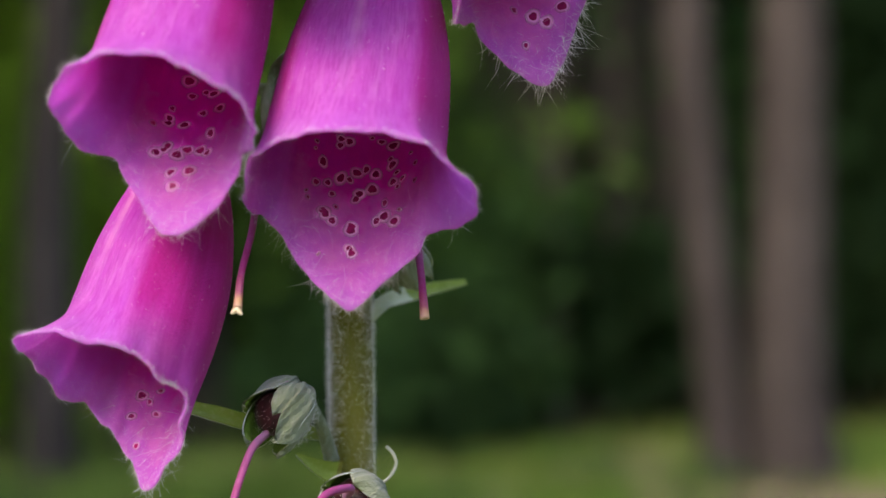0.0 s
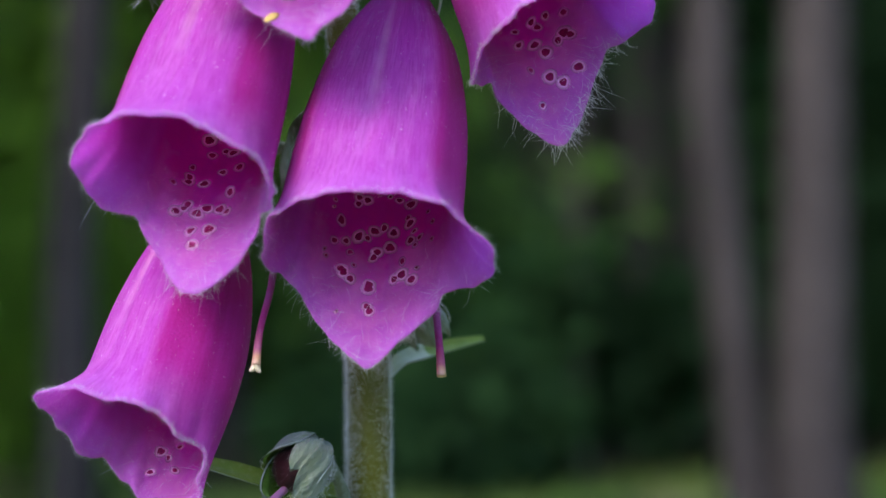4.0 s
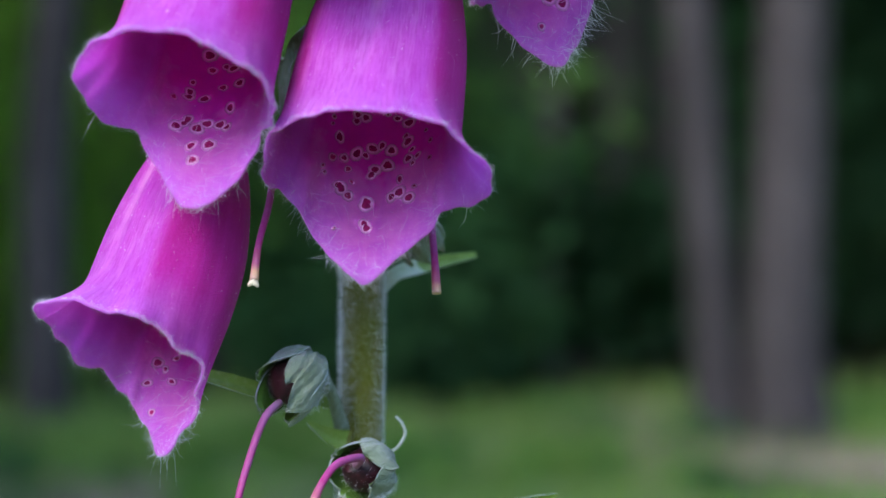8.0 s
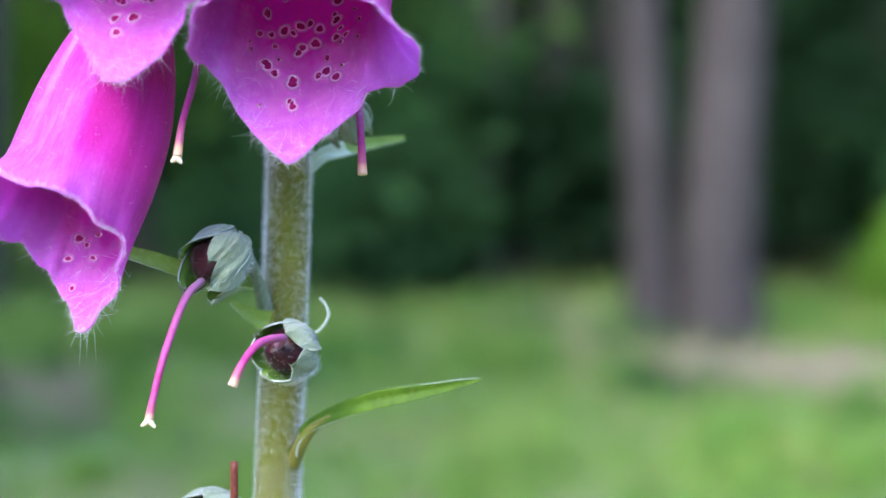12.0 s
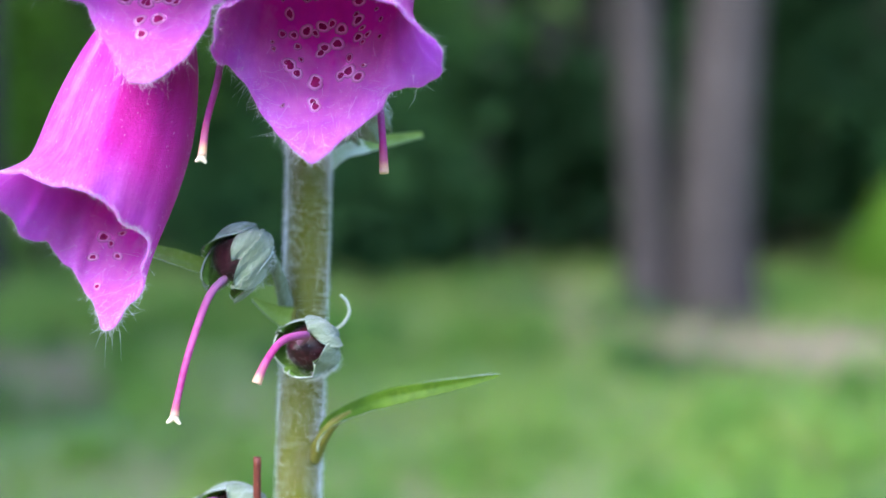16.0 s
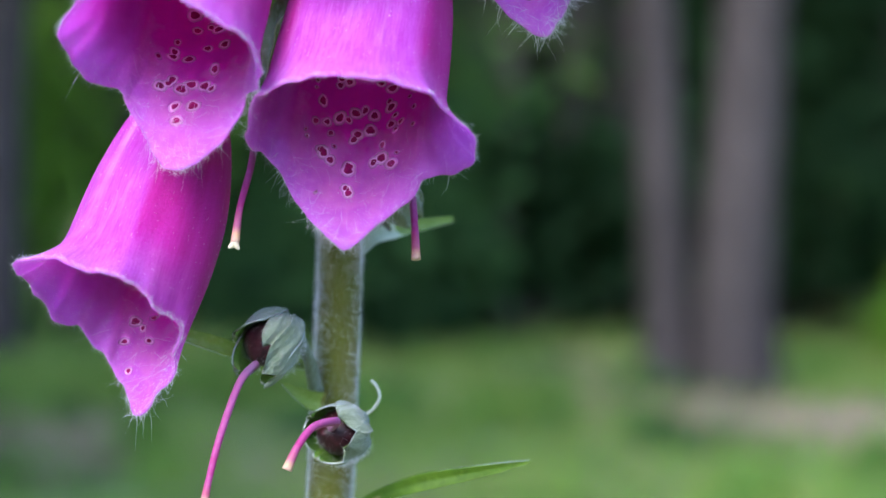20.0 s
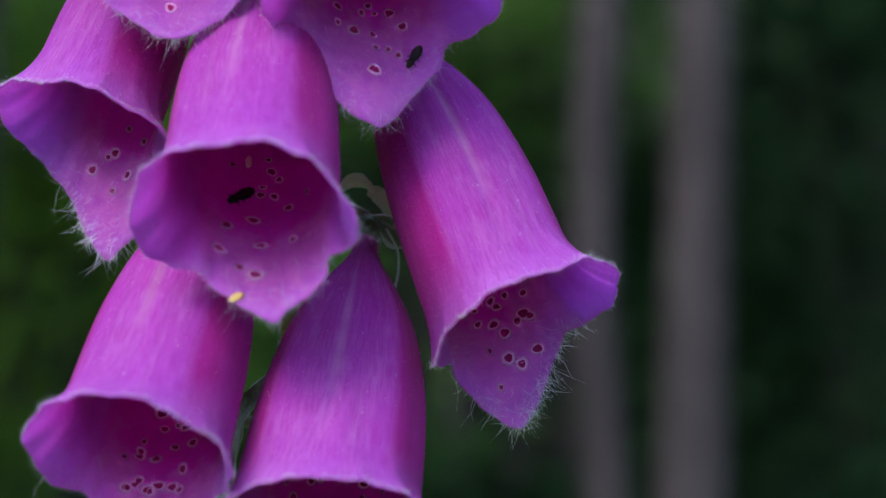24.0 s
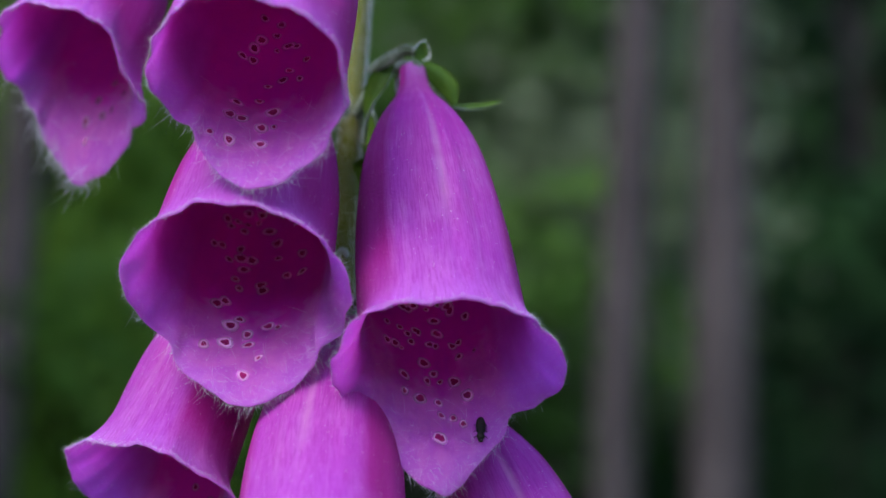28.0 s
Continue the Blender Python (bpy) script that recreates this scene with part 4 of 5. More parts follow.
def leaf(points, widths, roll, name="leaf", label="narrow green bract leaf with a pale edge", mats=(LEAF, LEAF_BASE, LEAF_DARK), fold=0.35, far=0.9):
    """A leaf blade along a line: folded on its midrib, with a rounded edge."""
    pts = [Vector(p) for p in points]
    n, cols, verts, faces, slots = 24, 8, [], [], []
    line = []
    for i in range(n + 1):
        f = i / n * (len(pts) - 1)
        j = min(int(f), len(pts) - 2)
        t = f - j
        p0, p1, p2, p3 = pts[max(j - 1, 0)], pts[j], pts[j + 1], pts[min(j + 2, len(pts) - 1)]
        line.append((0.5 * ((2 * p1) + (p2 - p0) * t + (2 * p0 - 5 * p1 + 4 * p2 - p3) * t * t + (3 * p1 - p0 - 3 * p2 + p3) * t**3),
                     widths[j] + (widths[j + 1] - widths[j]) * t))
    for face_side in (0, 1):
        for i, (p, w) in enumerate(line):
            way = (line[min(i + 1, n)][0] - line[max(i - 1, 0)][0]).normalized()
            up = Vector((0, 0, 1)) - way * way.z
            up.normalize()
            across = way.cross(up)
            turn = roll + 0.25 * math.sin(i / n * 5)
            side, lift = across * math.cos(turn) + up * math.sin(turn), up * math.cos(turn) - across * math.sin(turn)
            for k in range(cols + 1):
                s = k / cols * 2 - 1
                v = p + side * (s * w / 2) + lift * (abs(s) * w * fold * 0.5 - face_side * 0.28 + 0.05 * math.sin(i * 1.3 + 5 * s) * abs(s))
                verts.append(spot_at(*v))
    idx = np.arange(2 * (n + 1) * (cols + 1)).reshape(2, n + 1, cols + 1)
    for i in range(n):
        tone = 1 if i < 3 else (2 if i > n * far else 0)
        for k in range(cols):
            faces += [(idx[0, i, k], idx[0, i, k + 1], idx[0, i + 1, k + 1], idx[0, i + 1, k]), (idx[1, i, k], idx[1, i + 1, k], idx[1, i + 1, k + 1], idx[1, i, k + 1])]
            slots += [tone, tone]
        for k in (0, cols):
            faces.append((idx[0, i, k], idx[0, i + 1, k], idx[1, i + 1, k], idx[1, i, k]))
            slots.append(3)
    return part(name, mesh_of(name, verts, faces, (*mats, SEPAL_EDGE), slots), foxglove, label)


leaf([(-1.0, -2.0, -53.2), (0.1, -4.0, -49.6), (4.0, -5.0, -46.9), (10.8, -5.5, -44.4), (19.3, -6.0, -42.5), (26.6, -6.0, -40.9)], [1.6, 1.8, 2.2, 2.8, 1.9, 0.3], -1.4, far=0.96)
# whitish near half stands in for strong light falling on this bract
leaf([(-0.5, 3.0, -11.5), (1.6, 6.0, -8.9), (4.2, 9.0, -7.9), (9.0, 14.0, -6.8), (14.4, 20.0, -6.0)], [1.2, 2.4, 3.0, 2.0, 0.9], -0.9, mats=(LEAF_WHITE, LEAF_WHITE, LEAF_PALE), far=0.55)
leaf([(-4.6, -2.0, -33.2), (-6.6, -3.2, -32.6), (-8.8, -4.0, -31.4), (-10.8, -4.5, -29.9)], [3.4, 3.0, 1.8, 0.4], 1.3, mats=(LEAF_PALE, LEAF_BASE, LEAF_PALE))
leaf([(-8.0, 0.0, -27.5), (-16.9, -6.0, -25.1), (-21.6, -9.0, -23.4), (-27.5, -12.0, -21.4)], [2.0, 2.4, 2.5, 2.0], 1.2, mats=(LEAF_PALE, LEAF_PALE, LEAF_PALE))
leaf([(-6.5, 2.0, 31.0), (-9.8, -9.0, 27.8), (-12.6, -8.5, 22.0), (-13.6, -8.0, 12.5)], [1.0, 2.4, 3.0, 0.8], 1.2, mats=(SEPAL, SEPAL, SEPAL_IN))
leaf([(6.0, -6.0, 130.3), (8.3, -5.5, 127.2), (11.9, -5.0, 126.9), (16.7, -4.0, 128.3)], [0.8, 1.5, 1.4, 0.3], -0.9, mats=(LEAF, LEAF, LEAF))
leaf([(3.0, -9.0, 132.8), (5.6, -8.5, 131.6), (8.0, -8.0, 129.4), (9.0, -7.5, 126.4)], [1.2, 3.2, 3.6, 0.8], 1.35, "sepal", "dark green calyx lobe with a pale edge", (LEAF, LEAF, LEAF))
leaf([(-4.5, -8.0, 131.6), (-2.7, -9.5, 132.6), (-0.6, -11.0, 133.2), (1.1, -12.0, 133.8), (2.9, -12.0, 133.4)], [1.2, 2.0, 2.2, 1.6, 0.8], 1.2, "sepal", "grey-green calyx lobe with a pale edge", (SEPAL, SEPAL, SEPAL))
leaf([(-5.2, 2.0, 131.0), (-5.0, 1.0, 126.0), (-4.7, 0.5, 119.0), (-5.6, 1.0, 112.0)], [1.0, 4.6, 4.4, 0.8], 1.4, mats=(LEAF, LEAF, LEAF))


leaf([(2.1, -9.0, 56.9), (3.3, -9.5, 57.9), (4.8, -10.0, 57.9), (6.5, -10.0, 56.9)], [1.0, 2.0, 2.2, 0.8], 1.1, "sepal", "whitish grey-green calyx lobe", (LEAF_WHITE, LEAF_WHITE, LEAF_WHITE))
leaf([(5.9, -10.0, 56.4), (7.1, -10.0, 56.1), (8.3, -9.0, 55.2), (9.2, -8.0, 52.7)], [1.2, 2.4, 2.6, 0.8], 1.2, "sepal", "whitish grey-green calyx lobe", (LEAF_WHITE, LEAF_WHITE, LEAF_WHITE))


verts, faces, uvs = tube([spot_at(*p) for p in ((-1.6, 0.5, -55.5), (-1.1, -1.2, -53.4), (0.0, -3.2, -51.0), (1.6, -4.5, -48.8), (4.2, -5.0, -46.9))], [q * MM for q in (0.9, 1.15, 1.0, 0.75, 0.3)], 10, 5)
part("petiole", mesh_of("petiole", verts, faces, (LEAF_BASE,), uvs=uvs), foxglove, "yellowish leaf stalk clasping the stem")


leaf([(-0.7, -9.0, 132.7), (-2.7, -8.5, 129.8), (-4.1, -7.5, 125.9), (-5.1, -6.0, 120.3)], [1.4, 3.6, 3.4, 0.8], 1.35, "sepal", "dark green calyx lobe with a pale edge", (LEAF, LEAF, LEAF))


def thread(name, points, radius, mat, label):
    verts, faces, uvs = tube([spot_at(*p) for p in points], [radius * MM] * len(points), 8, 6)
    return part(name, mesh_of(name, verts, faces, (mat,), uvs=uvs), foxglove, label)


thread("tendril", [(-1.5, -2.0, -35.0), (-0.3, -4.0, -34.8), (2.4, -6.0, -33.9), (3.9, -7.0, -31.7), (3.6, -7.5, -29.9), (2.7, -8.0, -28.8)], 0.24, SEPAL_EDGE, "thin whitish curled thread")
thread("withered_style", [(-6.5, 0.0, -82.0), (-9.1, -12.0, -76.0), (-9.1, -14.0, -70.9), (-9.0, -16.0, -61.6), (-8.9, -17.0, -51.6)], 0.58, WITHERED, "dry brown withered style")
thread("tendril", [(8.6, -9.0, 51.0), (10.2, -6.0, 48.2), (10.3, -6.0, 45.0), (9.6, -6.0, 41.9)], 0.2, SEPAL_EDGE, "thin whitish curled thread")
thread("tendril", [(-8.6, 0.0, 99.0), (-8.9, -6.0, 101.6), (-7.9, -8.0, 102.6), (-7.0, -8.0, 101.6)], 0.45, SEPAL_EDGE, "small pale curled bract tip")


# ---- beetles in the bells ----
def beetle(pose_at, size, label):
    thing = tagged(new("beetle"), label=label, category="insect")
    thing.matrix_world = pose_at

    def lump(name, centre, radii):
        bm = bmesh.new()
        bmesh.ops.create_uvsphere(bm, u_segments=14, v_segments=10, radius=1.0)
        for v in bm.verts:
            v.co = Vector((v.co.x * radii[0], v.co.y * radii[1], v.co.z * radii[2])) * size * MM + Vector(centre) * size * MM
            v.co.z *= 0.75 if v.co.z < 0 else 1.0
        me = bpy.data.meshes.new(name)
        bm.to_mesh(me)
        bm.free()
        me.materials.append(BEETLE)
        me.polygons.foreach_set("use_smooth", np.ones(len(me.polygons), bool))
        return part(name, me, thing)

    lump("abdomen", (0, -0.3, 0), (0.42, 0.85, 0.36))
    lump("thorax", (0, 0.62, 0.02), (0.34, 0.34, 0.3))
    lump("head", (0, 1.0, 0), (0.22, 0.2, 0.18))
    for side in (-1, 1):
        for k, y in enumerate((0.55, 0.15, -0.3)):
            pts = [Vector((side * 0.25, y, -0.1)), Vector((side * 0.45, y + 0.1 * (1 - k), -0.02)), Vector((side * 0.58, y + 0.2 * (1 - k), -0.34))]
            verts, faces, _ = tube([p * size * MM for p in pts], [0.04 * size * MM, 0.035 * size * MM, 0.02 * size * MM], 6, 3)
            part("leg", mesh_of("leg", verts, faces, (BEETLE,)), thing)
    return thing


def on_petal(key, angle, along, turn, lift=0.35):
    """A pose on the inner wall of a bell: z away from the wall, y along it towards the rim, turned in its plane."""
    base, (tilt, yaw, roll), spec = BELLS[key]
    phi, tau = np.array([radians(angle)]), np.array([along])
    at, normal = corolla_points(phi, tau, spec)[0], corolla_normals(phi, tau, spec)[0]
    ahead = corolla_points(phi, tau + 0.01, spec)[0] - at
    z, y = -Vector(normal).normalized(), Vector(ahead)
    y = (y - z * y.dot(z)).normalized()
    x = y.cross(z)
    local = Matrix((x, y, z)).transposed().to_4x4()
    local.translation = (Vector(at) + z * (SKIN + lift)) * MM
    m = Matrix.Translation(spot_at(*base)) @ Euler((0, 0, yaw)).to_matrix().to_4x4() @ Euler((-tilt, 0, 0)).to_matrix().to_4x4() @ Euler((0, 0, roll)).to_matrix().to_4x4()
    return m @ local @ Euler((0, 0, turn)).to_matrix().to_4x4()


beetle_lip = beetle(on_petal("F", 150.5, 0.94, -0.7), 1.65, "tiny black beetle crawling on a magenta petal lip")
beetle_throat = beetle(on_petal("E", 203.5, 0.665, -0.8), 2.0, "tiny black beetle deep in a magenta bell")


def crumb(name, pose_at, radii, mat, label):
    """A small uneven lump stuck to a petal."""
    bm = bmesh.new()
    bmesh.ops.create_icosphere(bm, subdivisions=3, radius=1.0)
    for v in bm.verts:
        k = 1 + 0.25 * noise.noise(v.co * 2.5)
        v.co = Vector((v.co.x * radii[0], v.co.y * radii[1], v.co.z * radii[2])) * k * MM
        v.co = pose_at @ v.co
    me = bpy.data.meshes.new(name)
    bm.to_mesh(me)
    bm.free()
    me.materials.append(mat)
    me.polygons.foreach_set("use_smooth", np.ones(len(me.polygons), bool))
    part(name, me, foxglove, label)


crumb("pollen", on_petal("E", 203.5, 0.985, 0.9, 0.1), (1.3, 0.6, 0.25), POLLEN, "yellow pollen smear on a lip")
crumb("anther", on_petal("E", 201.0, 0.558, 0.0, 0.8), (0.45, 1.1, 0.4), POLLEN_PALE, "pale anther in the throat")

# ---- ground ----
rng = np.random.default_rng(7)


def hill(x, y):
    """The clearing's gentle unevenness, flat under the plant."""
    return 0.04 * np.sin(0.9 * x + 0.4) * np.sin(0.7 * y) * np.clip((np.hypot(x, y) - 0.5) / 2, 0, 1)


edge = np.concatenate([-np.geomspace(2500, 14, 14), np.linspace(-12, 12, 61), np.geomspace(14, 2500, 14)])
gx, gy = np.meshgrid(edge, edge)
cells = np.arange(gx.size).reshape(gx.shape)
faces = np.stack([cells[:-1, :-1], cells[:-1, 1:], cells[1:, 1:], cells[1:, :-1]], -1).reshape(-1, 4)
ground = new("ground", mesh_of("ground", np.stack([gx, gy, hill(gx, gy)], -1).reshape(-1, 3), faces, (GROUND,)))
tagged(ground, label="mossy turf of a forest clearing with dry patches", category="ground", kind="structure")


def blades(count, seed, x0, x1, y0, y1, tall, mat=GRASS):
    """Bent grass blades scattered over a stretch of the clearing."""
    r = np.random.default_rng(seed)
    x, y = r.uniform(x0, x1, count), r.uniform(y0, y1, count)
    thin = np.sin(1.7 * x + 0.6) * np.sin(1.3 * y + 1.0) + 0.5 * np.sin(7.1 * x + 2 * np.sin(2.3 * y)) * np.sin(5.3 * y + 1.5) + r.normal(0, 0.35, count)
    bare = ((x - 1.4) / 0.7) ** 2 + ((y - 6.6) / 0.5) ** 2 + r.normal(0, 0.5, count) < 0.6
    bare |= ((x + 1.25) / 0.4) ** 2 + ((y - 5.5) / 0.5) ** 2 + r.normal(0, 0.5, count) < 0.4
    keep = (thin > -0.25) & (np.hypot(x, y) > 0.25) & ~bare
    x, y = x[keep], y[keep]
    n = len(x)
    a, h, w = r.uniform(0, 2 * np.pi, n), r.uniform(0.4, 1.0, n) * tall, r.uniform(0.003, 0.007, n)
    foot = np.stack([x, y, hill(x, y) - 0.004], 1)
    side, lean = np.stack([np.cos(a), np.sin(a), 0 * a], 1), np.stack([-np.sin(a), np.cos(a), 0 * a], 1) * r.uniform(0.1, 0.7, n)[:, None]
    up = np.array([0, 0, 1.0])
    v = np.stack([foot - side * w[:, None], foot + side * w[:, None], foot + side * w[:, None] * 0.7 + (up * 0.6 + lean * 0.3) * h[:, None],
                  foot - side * w[:, None] * 0.7 + (up * 0.6 + lean * 0.3) * h[:, None], foot + (up + lean) * h[:, None]], 1).reshape(-1, 3)
    k = np.arange(n) * 5
    faces = np.stack([k, k + 1, k + 2, k + 3], 1).tolist() + np.stack([k + 3, k + 2, k + 4], 1).tolist()
    return mesh_of("grass", v, faces, (mat,))


tagged(new("grass", blades(45000, 3, -3.5, 5.0, 2.0, 9.5, 0.09)), label="short wild grass across the clearing", category="grass", kind="stuff")

# taller grass added, its brighter colour painting a sunlit strip
GRASS_SUNLIT = mottled("grass_sunlit", (0.16, 0.29, 0.055), (0.23, 0.31, 0.075), (0.30, 0.27, 0.13), 1.3, 0.6, 0.12, 0.0, 0.35, fine=5)
tagged(new("grass", blades(22000, 9, -3.8, 4.6, 6.7, 8.8, 0.17, GRASS_SUNLIT)), label="taller grass along the wood's edge, sunlight put into its bright colour", category="grass", kind="stuff")


def litter(count, seed):
    r = np.random.default_rng(seed)
    spread = ((1.0, 0.22, 7.1, 0.12, count // 3), (1.55, 0.3, 6.5, 0.22, count // 2), (2.1, 0.25, 6.3, 0.15, count // 4), (-1.25, 0.16, 5.5, 0.25, count // 14))
    x = np.concatenate([r.normal(a, b, n) for a, b, _, _, n in spread])
    y = np.concatenate([r.normal(c, d, n) for _, _, c, d, n in spread])
    verts, faces = [], []
    for px, py in zip(x, y):
        a, long = r.uniform(0, math.pi), r.uniform(0.05, 0.3)
        ca, sa = math.cos(a) * long, math.sin(a) * long
        z = float(hill(px, py))
        v, f, _ = tube([(px - ca, py - sa, z + 0.01), (px, py, z + r.uniform(0.012, 0.05)), (px + ca, py + sa, z + 0.01)], [0.008, 0.012, 0.006], 5, 1)
        faces += [tuple(i + len(verts) for i in face) for face in f]
        verts += v
    return mesh_of("litter", verts, faces, (LITTER,))


tagged(new("litter", litter(520, 5)), label="dry fallen twigs scattered round the tree feet", category="twigs", kind="stuff")


# ---- trees ----
def leaf_cloud(centres, radii, count, size, seed, mats, name="crown"):
    """Many small bent leaves filling uneven clumps, with gaps."""
    r = np.random.default_rng(seed)
    which = r.integers(0, len(centres), count)
    c, q = np.asarray(centres, float)[which], np.asarray(radii, float)[which]
    way = r.normal(size=(count, 3))
    way /= np.linalg.norm(way, axis=1, keepdims=True)
    place = c + way * (q * r.uniform(0.35, 1.0, count) ** 0.6)[:, None] * np.array([1, 1, 0.75])
    a = r.normal(size=(count, 3))
    a /= np.linalg.norm(a, axis=1, keepdims=True)
    b = np.cross(a, r.normal(size=(count, 3)))
    b /= np.linalg.norm(b, axis=1, keepdims=True)
    s = (size * r.uniform(0.6, 1.4, count))[:, None]
    fold = np.cross(a, b) * s * 0.25
    v = np.stack([place - a * s, place + b * s * 0.5 + fold, place + a * s, place - b * s * 0.5 + fold], 1).reshape(-1, 3)
    k = np.arange(count) * 4
    faces = np.concatenate([np.stack([k, k + 1, k + 2], 1), np.stack([k, k + 2, k + 3], 1)])
    tone = r.choice(len(mats), len(centres))[which]
    return mesh_of(name, v, faces, mats, np.concatenate([tone, tone]), smooth=False)


def tree(foot, path, girths, crown_from, crown_to, spread, count, seed, label, leaf_size=0.07, mats=LEAVES[:3]):
    """A trunk along path, limbs and a crown of leaf clumps."""
    r = np.random.default_rng(seed)
    thing = tagged(new("tree"), label=label, category="tree")
    thing.location = foot
    verts, faces, uvs = tube(path, girths, 18, 5, 0.02, seed)
    part("trunk", mesh_of("trunk", verts, faces, (BARK,), uvs=uvs), thing, "grey-brown rough trunk")
    centres, radii = [], []
    high = path[-1][2]
    for k in range(11):
        z = crown_from + (crown_to - crown_from) * (k + 0.5) / 11
        f = np.interp(z, [p[2] for p in path], range(len(path)))
        j = min(int(f), len(path) - 2)
        root = Vector(path[j]).lerp(Vector(path[j + 1]), f - j)
        a = 2.4 * k + r.uniform(-0.4, 0.4)
        out = spread * (1.15 - 0.6 * (z - crown_from) / (crown_to - crown_from)) * r.uniform(0.7, 1.1)
        tip = root + Vector((math.cos(a) * out, math.sin(a) * out, r.uniform(0.1, 0.6)))
        mid = root.lerp(tip, 0.5) + Vector((0, 0, 0.12))
        v, f2, _ = tube([root, mid, tip], [0.045, 0.03, 0.012], 7, 3)
        part("limb", mesh_of("limb", v, f2, (BARK,)), thing)
        for q in (0.45, 0.75, 1.0):
            centres.append(root.lerp(tip, q) + Vector(r.normal(0, 0.15, 3)))
            radii.append(r.uniform(0.35, 0.6))
    centres.append(Vector(path[-1]))
    radii.append(0.6)
    part("crown", leaf_cloud(centres, radii, count, leaf_size, seed, mats), thing, "loose crown of small green leaves")
    return thing


tree((1.06, 7.2, 0), [(0.04, 0, -0.1), (0.0, 0, 0.35), (0.03, 0, 1.2), (0.07, 0, 2.2), (0.13, 0.02, 3.9), (0.18, 0.05, 7.0), (0.2, 0.1, 9.5)], [0.19, 0.15, 0.137, 0.12, 0.108, 0.08, 0.03],
     6.2, 9.6, 1.6, 5000, 21, "tall grey-barked tree at the clearing's edge")
tree((0.78, 7.2, 0), [(0.05, 0.1, -0.1), (0.03, 0.08, 0.35), (-0.04, 0, 1.2), (-0.06, 0, 2.0), (0.06, 0.02, 3.9), (0.3, 0.05, 7.0), (0.4, 0.1, 9.0)], [0.12, 0.095, 0.09, 0.09, 0.095, 0.06, 0.02],
     6.2, 9.0, 1.4, 5000, 22, "slim grey-barked tree beside a thicker one")
tree((-1.78, 7.3, 0), [(0.0, 0, -0.1), (0.0, 0, 0.35), (0.02, 0, 1.2), (0.1, 0, 2.0), (0.16, 0.02, 3.9), (0.2, 0.05, 7.0), (0.2, 0.1, 9.0)], [0.14, 0.105, 0.1, 0.095, 0.09, 0.06, 0.02],
     6.2, 9.0, 1.4, 5000, 23, "grey-barked tree standing apart at the clearing's edge")
for x, y, seed in ((0.2, 8.7, 31), (-1.35, 8.5, 32)):
    tree((x, y, 0), [(0, 0, -0.1), (0.02, 0, 0.4), (0.04, 0.02, 2.0), (0.0, 0.05, 4.0), (0.05, 0.0, 6.0)], [0.06, 0.045, 0.035, 0.025, 0.01],
         1.3 if x < 0 else 2.2, 6.0, 0.8, 4200, seed, "young tree with fresh yellow-green leaves at the wood's edge", 0.07, LEAVES[2:3])
def weeds(count, seed):
    """Low leafy weeds in loose clumps over the clearing."""
    r = np.random.default_rng(seed)
    centres, radii = [], []
    for _ in range(count):
        x, y, q = r.uniform(-2.2, 2.8), r.uniform(3.0, 7.6), r.uniform(0.07, 0.2)
        if ((x - 1.4) / 0.7) ** 2 + ((y - 6.6) / 0.5) ** 2 > 1:
            centres.append((x, y, float(hill(x, y)) + 0.3 * q))
            radii.append(q)
    return leaf_cloud(centres, radii, 110 * count, 0.022, seed, [GRASS, LEAVES[2], LEAVES[1], GRASS], "weeds")


tagged(new("weeds", weeds(130, 91)), label="low leafy weeds in loose clumps on the turf", category="weeds", kind="stuff")

# unseen trees added to the west keep the clearing's far edge in shade
for k, (x, y) in enumerate(((-3.5, 2.2), (-5.0, 3.6), (-4.8, 6.2))):
    tree((x, y, 0), [(0, 0, -0.1), (0.02, 0, 0.4), (0.05, 0.02, 2.2), (0.02, 0.05, 4.2), (0.06, 0.0, 6.2)], [0.18, 0.13, 0.11, 0.08, 0.02],
         2.0, 6.2, 1.7, 9000, 60 + k, "unseen leafy tree added beside the clearing to shade its far edge", 0.1)
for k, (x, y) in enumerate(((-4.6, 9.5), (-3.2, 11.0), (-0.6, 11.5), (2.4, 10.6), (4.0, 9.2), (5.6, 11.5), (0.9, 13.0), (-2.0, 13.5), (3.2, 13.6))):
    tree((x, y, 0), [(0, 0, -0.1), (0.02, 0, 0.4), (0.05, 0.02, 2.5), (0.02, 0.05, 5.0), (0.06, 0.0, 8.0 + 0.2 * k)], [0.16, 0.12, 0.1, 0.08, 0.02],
         2.0, 8.0 + 0.2 * k, 1.7, 5200, 40 + k, "forest tree with green leaves darkened for shade behind the clearing", 0.08, LEAVES[:2])


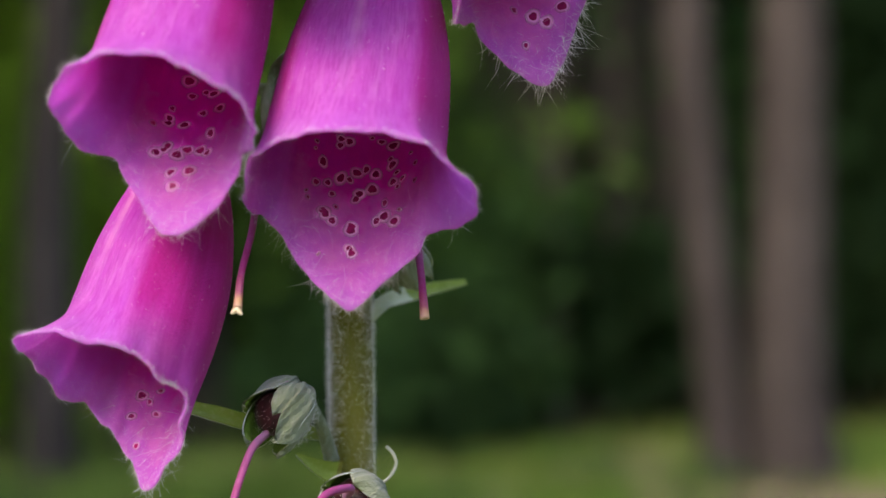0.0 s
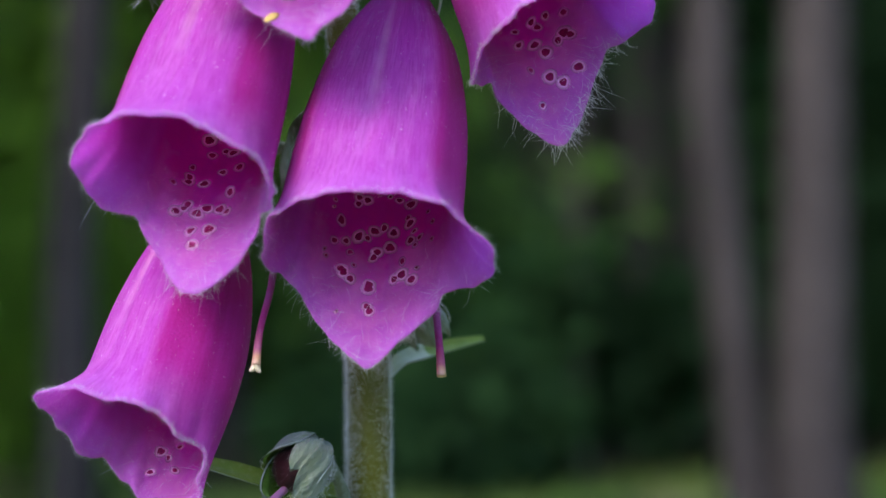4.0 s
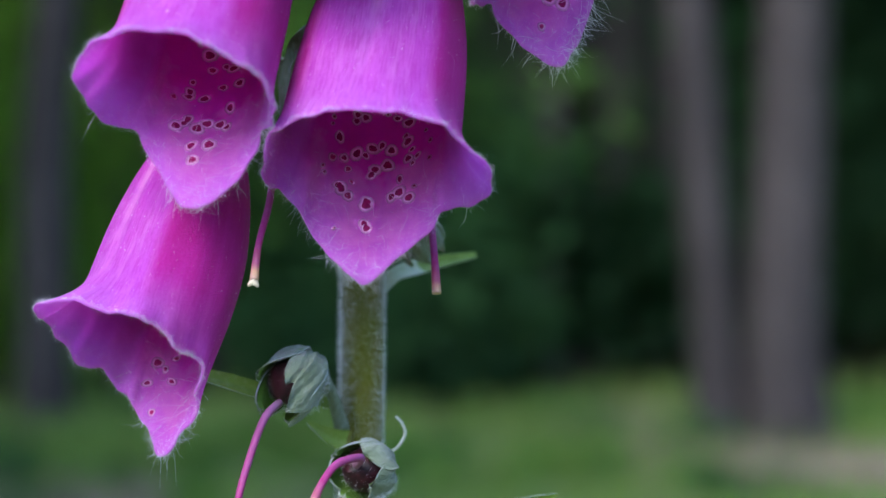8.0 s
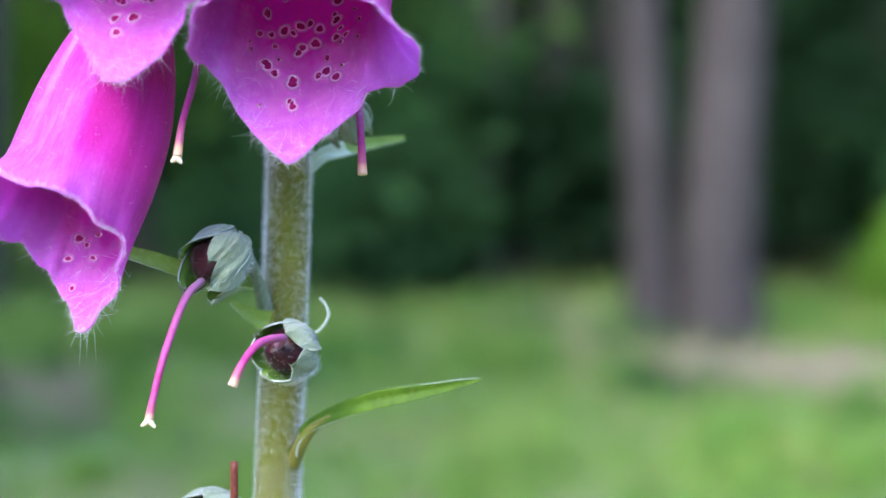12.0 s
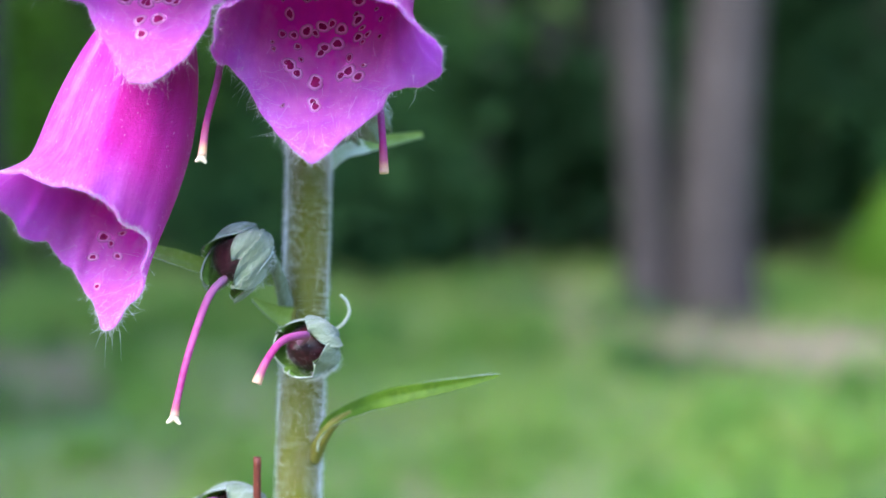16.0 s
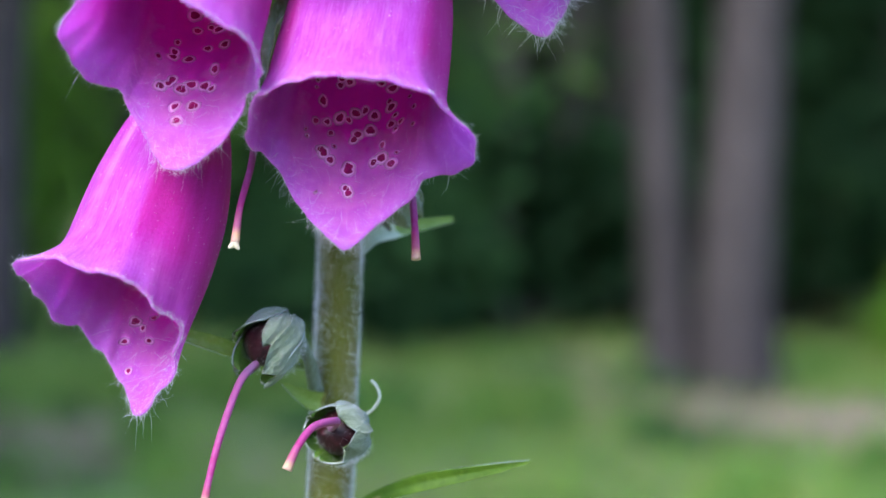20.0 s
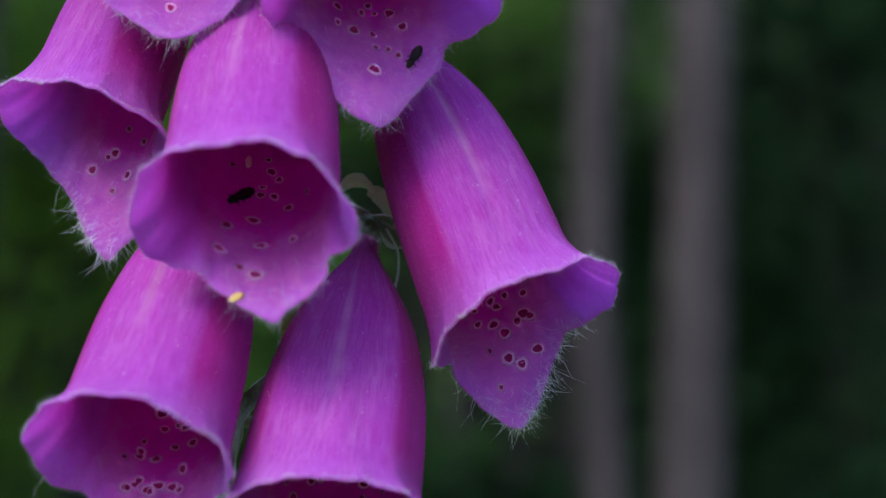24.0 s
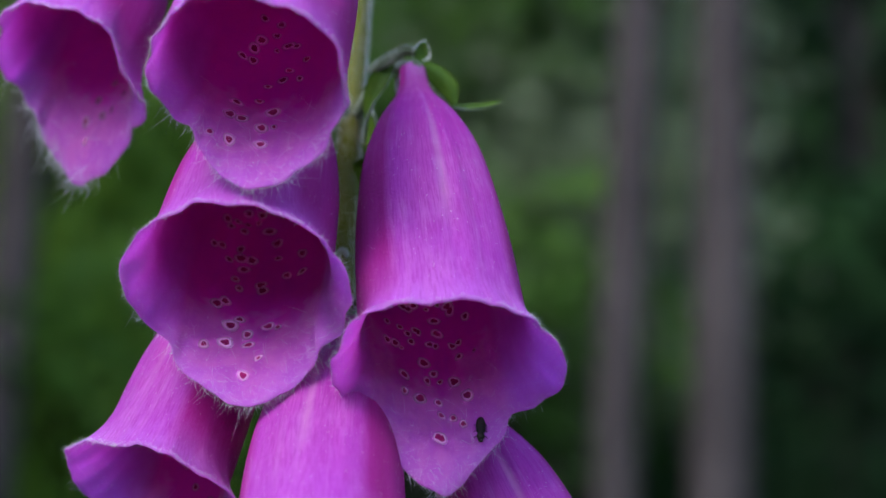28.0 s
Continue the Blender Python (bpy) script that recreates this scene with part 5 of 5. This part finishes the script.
def shrub(foot, wide, tall, low, count, seed, mats, label):
    r = np.random.default_rng(seed)
    thing = tagged(new("shrub"), label=label, category="shrub", group="understorey shrubs")
    thing.location = foot
    centres, radii = [], []
    for k in range(7):
        a = 2.4 * k + r.uniform(-0.3, 0.3)
        tip = Vector((math.cos(a) * wide * r.uniform(0.3, 0.9), math.sin(a) * wide * r.uniform(0.3, 0.7), tall * r.uniform(low, 1.0)))
        v, f, _ = tube([(0, 0, -0.05), tip * 0.5 + Vector((0, 0, 0.1 * tall)), tip], [0.02, 0.014, 0.005], 6, 3)
        part("branch", mesh_of("branch", v, f, (BARK,)), thing)
        for q in (0.5, 0.8, 1.0) if low < 0.5 else (0.86, 0.94, 1.0):
            centres.append(tip * q)
            radii.append(r.uniform(0.22, 0.42) * (0.5 + 0.5 * tall))
    part("foliage", leaf_cloud(centres, radii, count, 0.05, seed, mats, "foliage"), thing, "loose leafy twigs")


SHRUBS = [
    (-3.2, 8.2, 1.0, 2.2, 2, 0.45), (-2.7, 9.0, 1.0, 1.6, 1, 0.45), (-1.1, 9.0, 0.9, 1.5, 2, 0.45), (-0.2, 8.8, 0.8, 1.3, 2, 0.45), (0.35, 8.9, 0.6, 1.0, 0, 0.45),
    (1.6, 9.2, 0.8, 1.0, 0, 0.45), (2.5, 8.5, 0.5, 0.7, 2, 0.45), (2.7, 8.6, 0.9, 1.6, 1, 0.45), (0.6, 10.5, 1.0, 3.0, 1, 0.45), (-1.4, 11.0, 1.2, 3.2, 1, 0.45),
    (2.0, 11.0, 1.1, 2.6, 0, 0.45), (3.3, 10.0, 1.1, 2.2, 1, 0.45), (0.8, 9.8, 0.7, 2.2, 1, 0.45), (0.2, 9.9, 1.0, 4.4, 2, 0.45), (-1.5, 8.7, 0.7, 3.2, 2, 0.45), (2.3, 9.6, 0.7, 3.9, 0, 0.45), (-1.7, 8.2, 0.4, 4.6, 4, 0.58),
    (0.25, 9.3, 0.8, 5.2, 3, 0.62), (0.75, 9.2, 0.45, 4.8, 3, 0.62), (2.2, 9.2, 0.5, 4.4, 0, 0.45), (-1.2, 9.2, 0.4, 4.6, 2, 0.45), (-0.35, 9.1, 0.5, 1.2, 2, 0.45), (2.35, 8.2, 0.45, 0.5, 4, 0.45), (-2.3, 8.4, 0.45, 2.1, 4, 0.45), (-2.1, 7.9, 0.35, 1.75, 4, 0.45), (2.2, 7.9, 0.4, 0.45, 4, 0.3), (-0.3, 8.3, 0.5, 0.65, 1, 0.3), (-0.75, 8.2, 0.45, 0.6, 1, 0.3), (0.1, 9.0, 0.7, 5.6, 3, 0.62), (0.55, 9.1, 0.5, 5.4, 3, 0.62), (-1.45, 8.3, 0.5, 3.7, 4, 0.5),
]
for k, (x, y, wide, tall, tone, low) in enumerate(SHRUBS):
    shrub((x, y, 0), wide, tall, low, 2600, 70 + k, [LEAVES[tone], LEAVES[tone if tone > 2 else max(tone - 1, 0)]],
          ("dark green", "mid-green", "fresh yellow-green", "tall grey-green skylight-painted", "bright yellow-green")[tone] + " leafy shrub under the forest trees")

# the forest goes on behind as one wall, near-black to stand for shade
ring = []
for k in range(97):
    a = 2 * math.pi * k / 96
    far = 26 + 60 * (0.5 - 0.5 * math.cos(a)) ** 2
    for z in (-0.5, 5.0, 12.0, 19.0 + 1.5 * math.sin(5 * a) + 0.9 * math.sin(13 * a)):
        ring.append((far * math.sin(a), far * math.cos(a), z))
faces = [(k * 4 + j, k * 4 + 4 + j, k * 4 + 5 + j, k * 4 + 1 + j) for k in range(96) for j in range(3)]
tagged(new("backdrop", mesh_of("backdrop", ring, faces, (BACK,))), label="distant forest wall all round the clearing, near-black to stand for its shade", category="forest", kind="structure")


def motions():
    """The beetle on the lip turns slowly where it sits."""
    first, last = on_petal("F", 150.5, 0.94, -0.7), on_petal("F", 150.0, 0.950, -0.2)
    walk(beetle_lip, [(0.0, first), (24.5, first), (26.0, on_petal("F", 151.0, 0.945, -0.5)), (28.0, last)])


motions()
